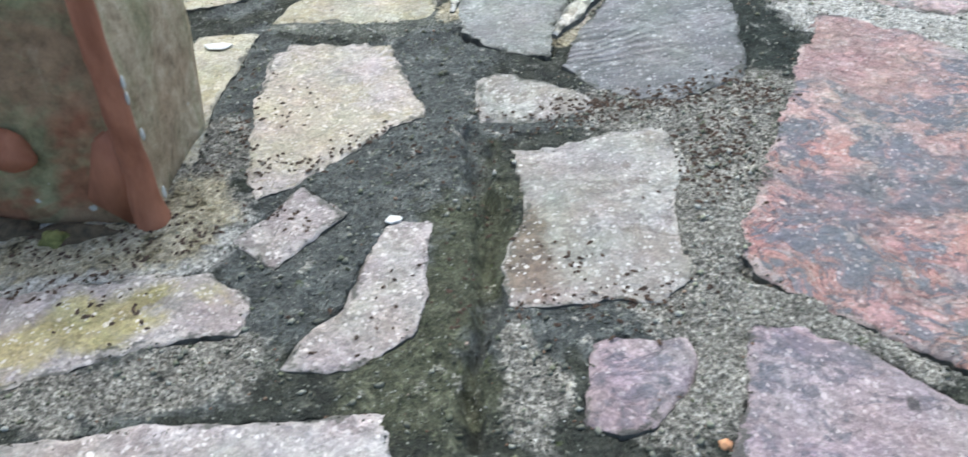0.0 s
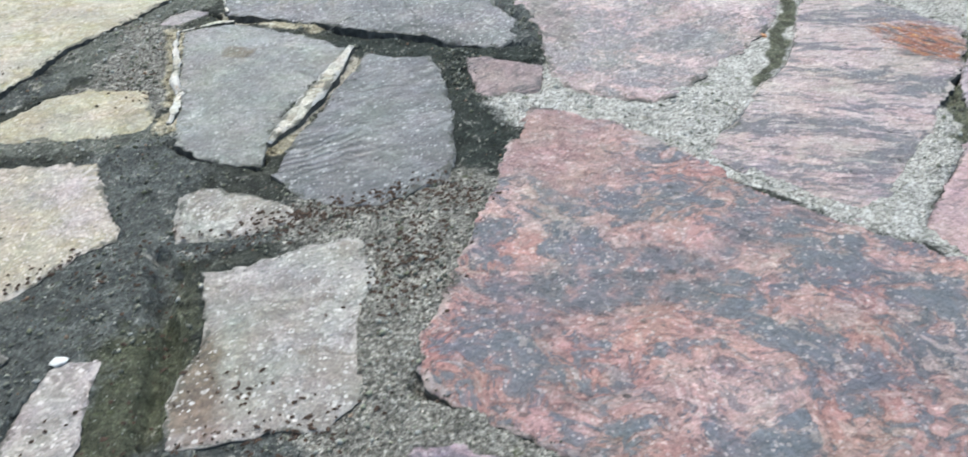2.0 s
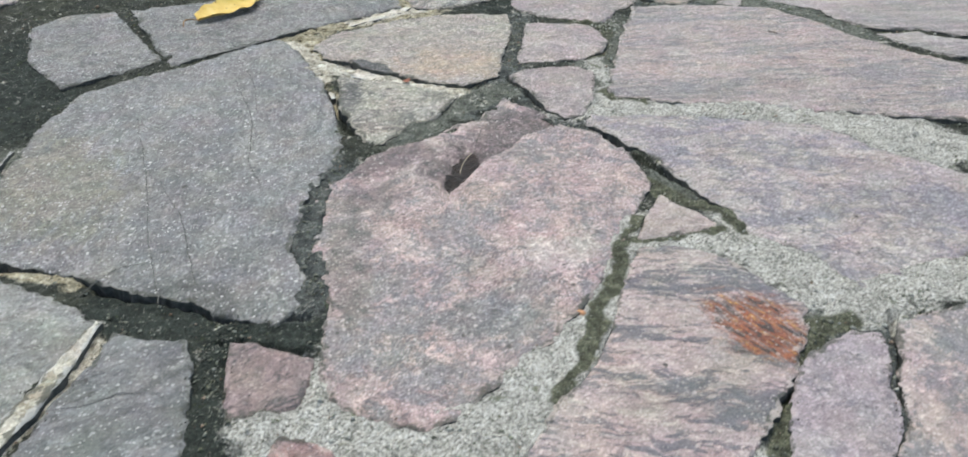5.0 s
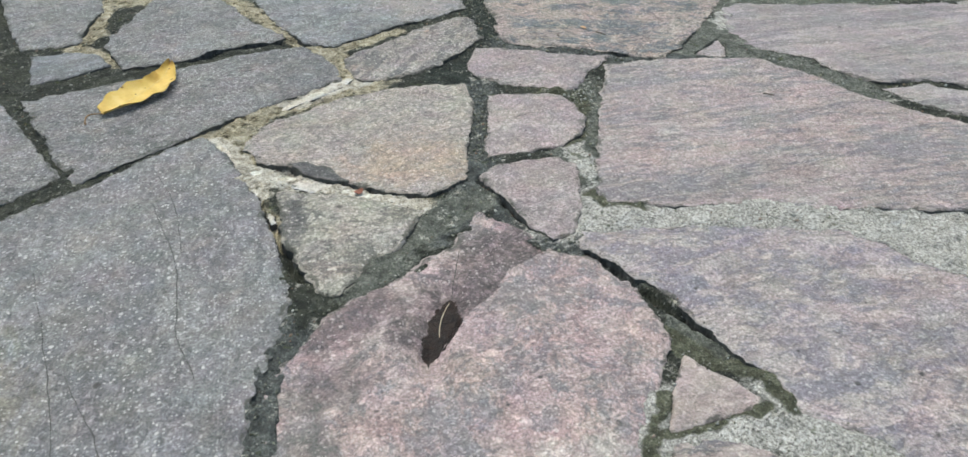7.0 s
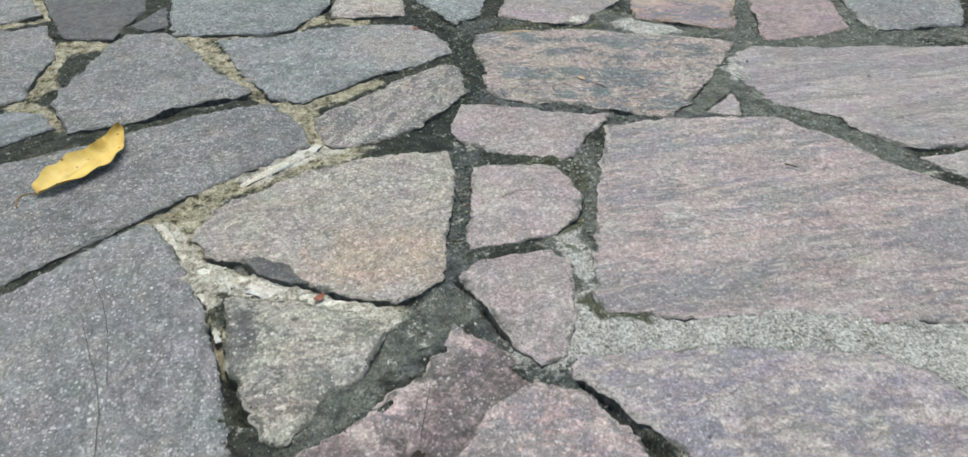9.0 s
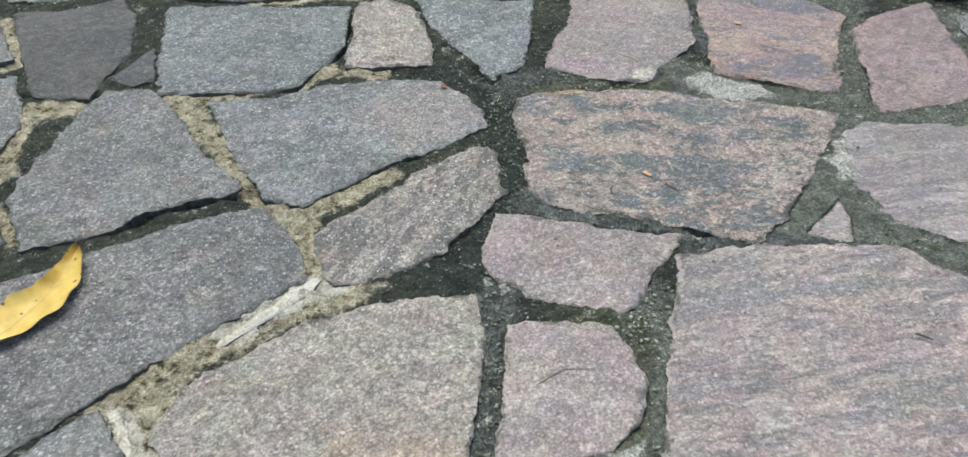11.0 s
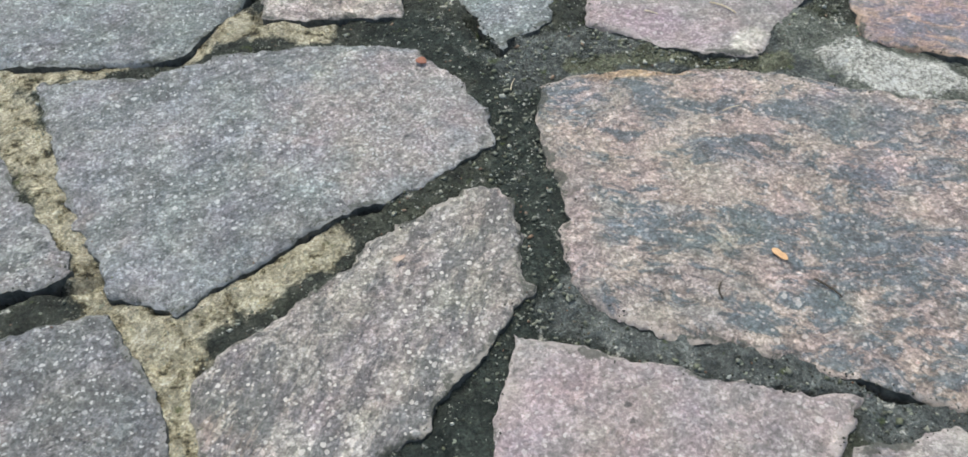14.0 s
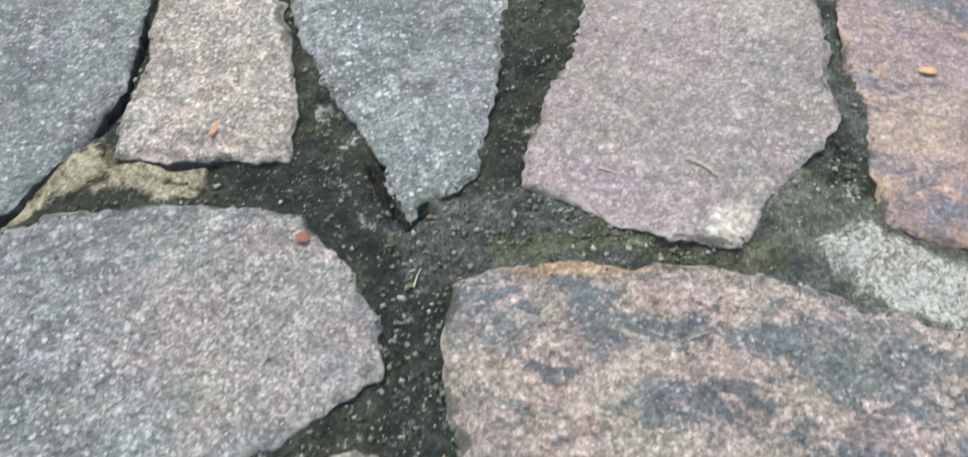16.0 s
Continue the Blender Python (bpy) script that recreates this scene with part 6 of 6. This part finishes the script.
def build_leaf():
    root = thing("fallen_leaf", (0.225, 1.757, 0.0035), "yellow fallen leaf with brown specks curled on a grey flagstone", "leaf")
    root.rotation_euler = (0, 0, radians(LEAF_TURN))
    length, nu, nv = LEAF_LENGTH, 44, 16
    bm = bmesh.new()
    dry = bm.verts.layers.float.new("dry")

    def at(u, v):
        if v > 0:
            half = 0.027 * math.sin(math.pi * u ** 0.62) ** 0.75 * (1 - 0.42 * math.exp(-((u - 0.66) / 0.17) ** 2))
            half += (0.0019 * math.sin(33 * u) + 0.0013 * math.sin(71 * u + 1)) * math.sin(math.pi * u)
        else:
            half = 0.031 * math.sin(math.pi * u ** 1.12) ** 0.62
            half += 0.0008 * math.sin(27 * u) * math.sin(math.pi * u)
        half = max(half, 0.0022 * (1 - u) + 0.0012)
        side = v * half
        x = u * length
        ripple = 0.0016 * math.sin(u * 26 + v * 2) * abs(v) ** 2
        up = 0.007 * (v * 0.5 + 0.5) ** 1.6 * math.sin(math.pi * min(1, u * 1.02)) + 0.006 * abs(v) ** 2 + 0.012 * max(0, u - 0.8) ** 1.2 * 5
        bend = -0.013 * math.sin(math.pi * u)
        return Vector((x, side * 0.93 + bend, up + ripple + 0.001))

    for layer in (0, 1):
        grid = []
        for i in range(nu + 1):
            row = []
            for j in range(nv + 1):
                u, v = i / nu, j / nv * 2 - 1
                p = at(u, v)
                if layer:
                    p.z -= 0.0005
                vert = bm.verts.new(p)
                vert[dry] = min(1.0, max(0.0, (abs(v) - 0.93) * 4) * max(0, noise.noise(Vector((u * 9, v * 3, 0)))) + max(0, u - 0.93) * 10 + max(0, 0.05 - u) * 8)
                row.append(vert)
            grid.append(row)
        for a, b in zip(grid, grid[1:]):
            for j in range(nv):
                f = (a[j], b[j], b[j + 1], a[j + 1])
                bm.faces.new(f if layer == 0 else f[::-1])
    blade = part("blade", bm, leaf_material(), root, smooth=True)
    bm = bmesh.new()
    rows = []
    for i in range(31):
        u = i / 30 * 0.93 + 0.02
        p = at(u, -0.02)
        r = 0.0009 * (1 - 0.75 * u)
        rows.append([bm.verts.new(p + Vector((0, s * r, 0.0002 + (0.0006 if s == 0 else 0)))) for s in (-1, 0, 1)])
    for a, b in zip(rows, rows[1:]):
        for j in (0, 1):
            bm.faces.new((a[j], b[j], b[j + 1], a[j + 1]))
    part("midrib", bm, plain("leaf_rib", (0.55, 0.40, 0.12), (0.62, 0.48, 0.18), 200, 0.5), blade, "paler midrib", smooth=True)
    bm = bmesh.new()
    prev = None
    for i in range(15):
        f = i / 14
        c = Vector((-0.032 * f, 0.012 * math.sin(f * 2.2) - 0.008 * f * f, 0.0022 + 0.004 * math.sin(f * math.pi)))
        r = 0.0009 + 0.0006 * f ** 3
        ring = [bm.verts.new(c + Vector((0, r * math.cos(math.tau * j / 6), r * math.sin(math.tau * j / 6)))) for j in range(6)]
        if prev:
            for j in range(6):
                bm.faces.new((prev[j], prev[(j + 1) % 6], ring[(j + 1) % 6], ring[j]))
        prev = ring
    bm.faces.new(prev)
    part("stalk", bm, plain("leaf_stalk", (0.16, 0.08, 0.03), (0.30, 0.17, 0.06), 150, 0.6), root, "brown stalk", smooth=True)


LEAF_TURN, LEAF_LENGTH = 58.0, 0.158
build_leaf()


# ---- wet hollow and chips on the flagstones, each following the top of its stone ----
def patch(key, kind, corners, name, rise=0.0009):
    seed, lift = laid[key][1:3]
    return flagstone(kind, [(x / 1000, y / 1000) for x, y in corners], seed, lift + rise, 0.003, 0.9, 0.3, name)


patch('s20', 'mud', [(590, 1268), (598, 1262), (596, 1235), (594, 1218), (586, 1204), (568, 1188), (553, 1171), (549, 1188), (553, 1212), (562, 1235), (574, 1249)], 'wet_hollow', 0.0006)
patch('s33', 'darkslate', [(457, 1564), (474, 1564), (506, 1539), (510, 1522), (522, 1504), (505, 1508), (472, 1532)], 'chip')


def seam(line, halves, lift, seed):
    """A raised strip of lime mortar: centre line and half widths in millimetres."""
    p = np.array(line, float)
    along = np.gradient(p, axis=0)
    side = np.stack([-along[:, 1], along[:, 0]], -1) / np.hypot(along[:, 0], along[:, 1])[:, None] * np.array(halves)[:, None]
    outline = np.concatenate([p + side, (p - side)[::-1]]) / 1000
    return flagstone("lime", [tuple(q) for q in outline], seed, lift, 0.003, 0.55, 0.8, "mortar_strip")


seam([(231, 976), (219, 938), (208, 900), (193, 858), (176, 813), (163, 782)], (3.5, 7, 9.5, 10, 8, 3), 0.004, 501)
seam([(48, 1056), (50, 1018), (60, 967), (62, 932), (73, 896), (74, 854), (72, 838)], (2, 2.5, 2.5, 4, 4, 3.5, 2), 0.002, 502)
seam([(64, 1327), (61, 1275), (71, 1197), (84, 1151), (93, 1103)], (1.5, 1.5, 2, 2.5, 1.5), 0.002, 503)
seam([(50, 1057), (67, 1071), (103, 1075)], (2, 2.5, 2), 0.001, 504)
seam([(402, 1572), (440, 1540), (473, 1514), (510, 1490), (546, 1466), (590, 1434)], (5, 10, 12, 10, 8, 4), -0.0035, 505)
seam([(366, 1664), (384, 1612), (404, 1562), (424, 1500), (432, 1440)], (5, 9, 9, 6, 3), -0.004, 506)
seam([(455, 1722), (500, 1752), (541, 1781), (558, 1796)], (4, 8, 10, 6), -0.004, 507)


# ---- bits and pieces that lie about ----
def twig(at, length, radius, turn, material, label, category="twig", bend=0.15, seed=1):
    bm = bmesh.new()
    prev, steps, n = None, 8, 6
    for i in range(steps + 1):
        f = i / steps - 0.5
        c = Vector((f * length, bend * length * (0.25 - f * f) * 2, radius * 1.1 + 0.0006 * abs(noise.noise(Vector((f * 4, seed, 0))))))
        r = radius * (1 - 0.35 * (f + 0.5)) * (1 + 0.25 * noise.noise(Vector((f * 11, 0, seed))))
        ring = [bm.verts.new(c + Vector((0, r * math.cos(math.tau * j / n), r * math.sin(math.tau * j / n)))) for j in range(n)]
        if prev:
            for j in range(n):
                bm.faces.new((prev[j], prev[(j + 1) % n], ring[(j + 1) % n], ring[j]))
        else:
            bm.faces.new(ring[::-1])
        prev = ring
    bm.faces.new(prev)
    ob = part(category.replace(" ", "_"), bm, material, None, smooth=True)
    ob.matrix_world = pose(*at, 0, 0, turn)
    return tagged(ob, label, category)


def flake(at, length, width, turn, material, label, category, curl=0.3, waist=0.0):
    """A small curled scale, petal or seed husk with some thickness."""
    bm = bmesh.new()
    nu, nv = 12, 6
    for layer in (0, 1):
        grid = []
        for i in range(nu + 1):
            row = []
            for j in range(nv + 1):
                u, v = i / nu, j / nv * 2 - 1
                half = width / 2 * (max(0.02, math.sin(math.pi * u)) ** 0.55) * (1 - waist * math.exp(-((u - 0.5) / 0.16) ** 2))
                z = curl * length * (u - 0.5) ** 2 + 0.35 * half * v * v + 0.0004
                row.append(bm.verts.new((u * length - length / 2, v * half, z + (0.0004 if layer else 0))))
            grid.append(row)
        for a, b in zip(grid, grid[1:]):
            for j in range(nv):
                f = (a[j], b[j], b[j + 1], a[j + 1])
                bm.faces.new(f if layer else f[::-1])
        if layer == 0:
            lower = grid
        else:
            rim_a = [r[0] for r in lower] + lower[-1][1:] + [r[-1] for r in lower[::-1]][1:] + lower[0][::-1][1:-1]
            rim_b = [r[0] for r in grid] + grid[-1][1:] + [r[-1] for r in grid[::-1]][1:] + grid[0][::-1][1:-1]
            for k in range(len(rim_a)):
                q = (k + 1) % len(rim_a)
                bm.faces.new((rim_a[k], rim_a[q], rim_b[q], rim_b[k]))
    ob = part(category.replace(" ", "_"), bm, material, None, smooth=True)
    ob.matrix_world = pose(*at, 0, 0, turn)
    return tagged(ob, label, category)


STRAW = plain("dry_straw", (0.40, 0.33, 0.22), (0.60, 0.53, 0.40), 120, 0.7)
ORANGE = plain("orange_husk", (0.42, 0.19, 0.09), (0.58, 0.32, 0.17), 160, 0.6)
TAN_HUSK = plain("tan_husk", (0.46, 0.26, 0.13), (0.62, 0.40, 0.22), 180, 0.6)
PALE_HUSK = plain("pale_pink_husk", (0.36, 0.25, 0.20), (0.48, 0.37, 0.31), 160, 0.6)
RUST_FLAKE = plain("russet_flake", (0.16, 0.052, 0.028), (0.27, 0.10, 0.06), 160, 0.6)
BARK = plain("dark_bark", (0.03, 0.022, 0.016), (0.09, 0.07, 0.05), 200, 0.8)
TOP = 0.0016
twig((0.932, 2.137, TOP), 0.012, 0.0006, -40, STRAW, "short pale straw on a pink flagstone", "straw", 0.05, 1)
twig((0.990, 2.127, TOP), 0.024, 0.0008, -52, STRAW, "pale bent straw on a pink flagstone", "straw", 0.2, 2)
twig((0.803, 2.084, -0.004), 0.014, 0.0006, 65, STRAW, "short yellow straw in a mossy joint", "straw", 0.1, 3)
twig((0.404, 1.071, -0.004), 0.017, 0.0014, -28, STRAW, "pale chip of wood in a mossy joint", "straw", 0.02, 4)
twig((0.949, 1.839, TOP), 0.020, 0.0008, -58, BARK, "thin dark twig on a brown flagstone", "twig", 0.1, 5)
twig((0.886, 1.853, TOP), 0.014, 0.0007, 70, BARK, "thin dark twig on a brown flagstone", "twig", 0.3, 6)
twig((1.090, 1.572, TOP), 0.015, 0.0009, -45, BARK, "short dark twig on a banded pink flagstone", "twig", 0.1, 7)
twig((0.953, 2.010, TOP), 0.016, 0.0004, 8, STRAW, "fine pale fibre on a brown flagstone", "straw", 0.1, 8)
twig((0.579, 1.226, -0.0022), 0.050, 0.0005, 68, STRAW, "thin pale fibre in a wet hollow", "straw", 0.12, 9)
twig((-0.206, 0.510, 0.004), 0.016, 0.0009, -12, STRAW, "pale straw on dark soil by the pillar", "straw", 0.05, 10)
flake((0.931, 1.871, TOP), 0.0125, 0.0062, -62, TAN_HUSK, "tan two-lobed seed husk on a brown flagstone", "seed husk", 0.1, 0.3)
flake((0.692, 1.926, TOP), 0.0095, 0.0038, 12, PALE_HUSK, "small curled pale pinkish petal on a grey flagstone", "petal", 0.6)
flake((1.162, 2.176, TOP), 0.012, 0.006, -20, TAN_HUSK, "small yellowish seed husk on a plum flagstone", "seed husk", 0.2)
flake((0.682, 2.228, TOP), 0.013, 0.0035, 60, ORANGE, "thin orange curl on a beige flagstone", "petal", 0.9)
flake((0.737, 2.124, TOP), 0.0095, 0.008, -40, RUST_FLAKE, "russet flake on a grey flagstone", "flake", 0.12)
flake((0.530, 1.478, -0.004), 0.012, 0.009, 30, RUST_FLAKE, "russet curled husk in a pale joint", "seed husk", 1.2)
lump("terracotta_chip", (0.641, 0.931, -0.003), (0.0042, 0.0042, 0.003), ORANGE, "tiny orange terracotta chip in a pale joint", "chip", 2)
lump("terracotta_chip", (0.238, 0.353, -0.002), (0.0032, 0.0028, 0.002), ORANGE, "tiny orange terracotta chip beside a purple flagstone", "chip", 6)
QUARTZ = plain("white_quartz", (0.55, 0.56, 0.55), (0.75, 0.75, 0.73), 150, 0.5)
lump("quartz_pebble", (0.058, 0.531, -0.001), (0.005, 0.004, 0.0016), QUARTZ, "white quartz pebble at a stone's corner", "pebble", 4)


lump("lime_splash", (-0.125, 0.778, TOP), (0.012, 0.006, 0.0012), QUARTZ, "dried white lime splash on a yellowish flagstone", "lime splash", 12)


# ---- white board at the edge of the path ----
def build_board():
    root = thing("white_board", (1.516, 2.350, 0.0), "white flat board with a raised rim lying on the flagstones", "board")

    # slanting corner towards the path: two edges at 134 and 23 degrees
    sides = [Vector((math.cos(radians(a)), math.sin(radians(a)), 0)) * 0.18 for a in (134.5, 23.3)]

    def ring(bm, radius, z):
        return [bm.verts.new((sides[0] * u + sides[1] * v) * (radius / 0.3) + Vector((0, 0, z))) for u, v in ((-1, -1), (-1, 1), (1, 1), (1, -1))]

    bm = bmesh.new()
    low, high = ring(bm, 0.294, 0.003), ring(bm, 0.294, 0.0095)
    bm.faces.new(low[::-1]), bm.faces.new(high)
    for k in range(4):
        bm.faces.new((low[k], low[(k + 1) % 4], high[(k + 1) % 4], high[k]))
    white = plain("white_board", (0.66, 0.72, 0.74), (0.76, 0.80, 0.81), 30, 0.45, 0.1)
    part("plate", bm, white, root)
    bm = bmesh.new()
    rings = [ring(bm, r, z) for r, z in ((0.293, 0.003), (0.300, 0.003), (0.3005, 0.010), (0.299, 0.012), (0.295, 0.012), (0.293, 0.0098))]
    for a, b in zip(rings, rings[1:]):
        for k in range(4):
            bm.faces.new((a[k], a[(k + 1) % 4], b[(k + 1) % 4], b[k]))
    part("rim", bm, plain("board_rim", (0.42, 0.46, 0.47), (0.58, 0.62, 0.63), 40, 0.5, 0.1), root, "greyish raised rim")


build_board()
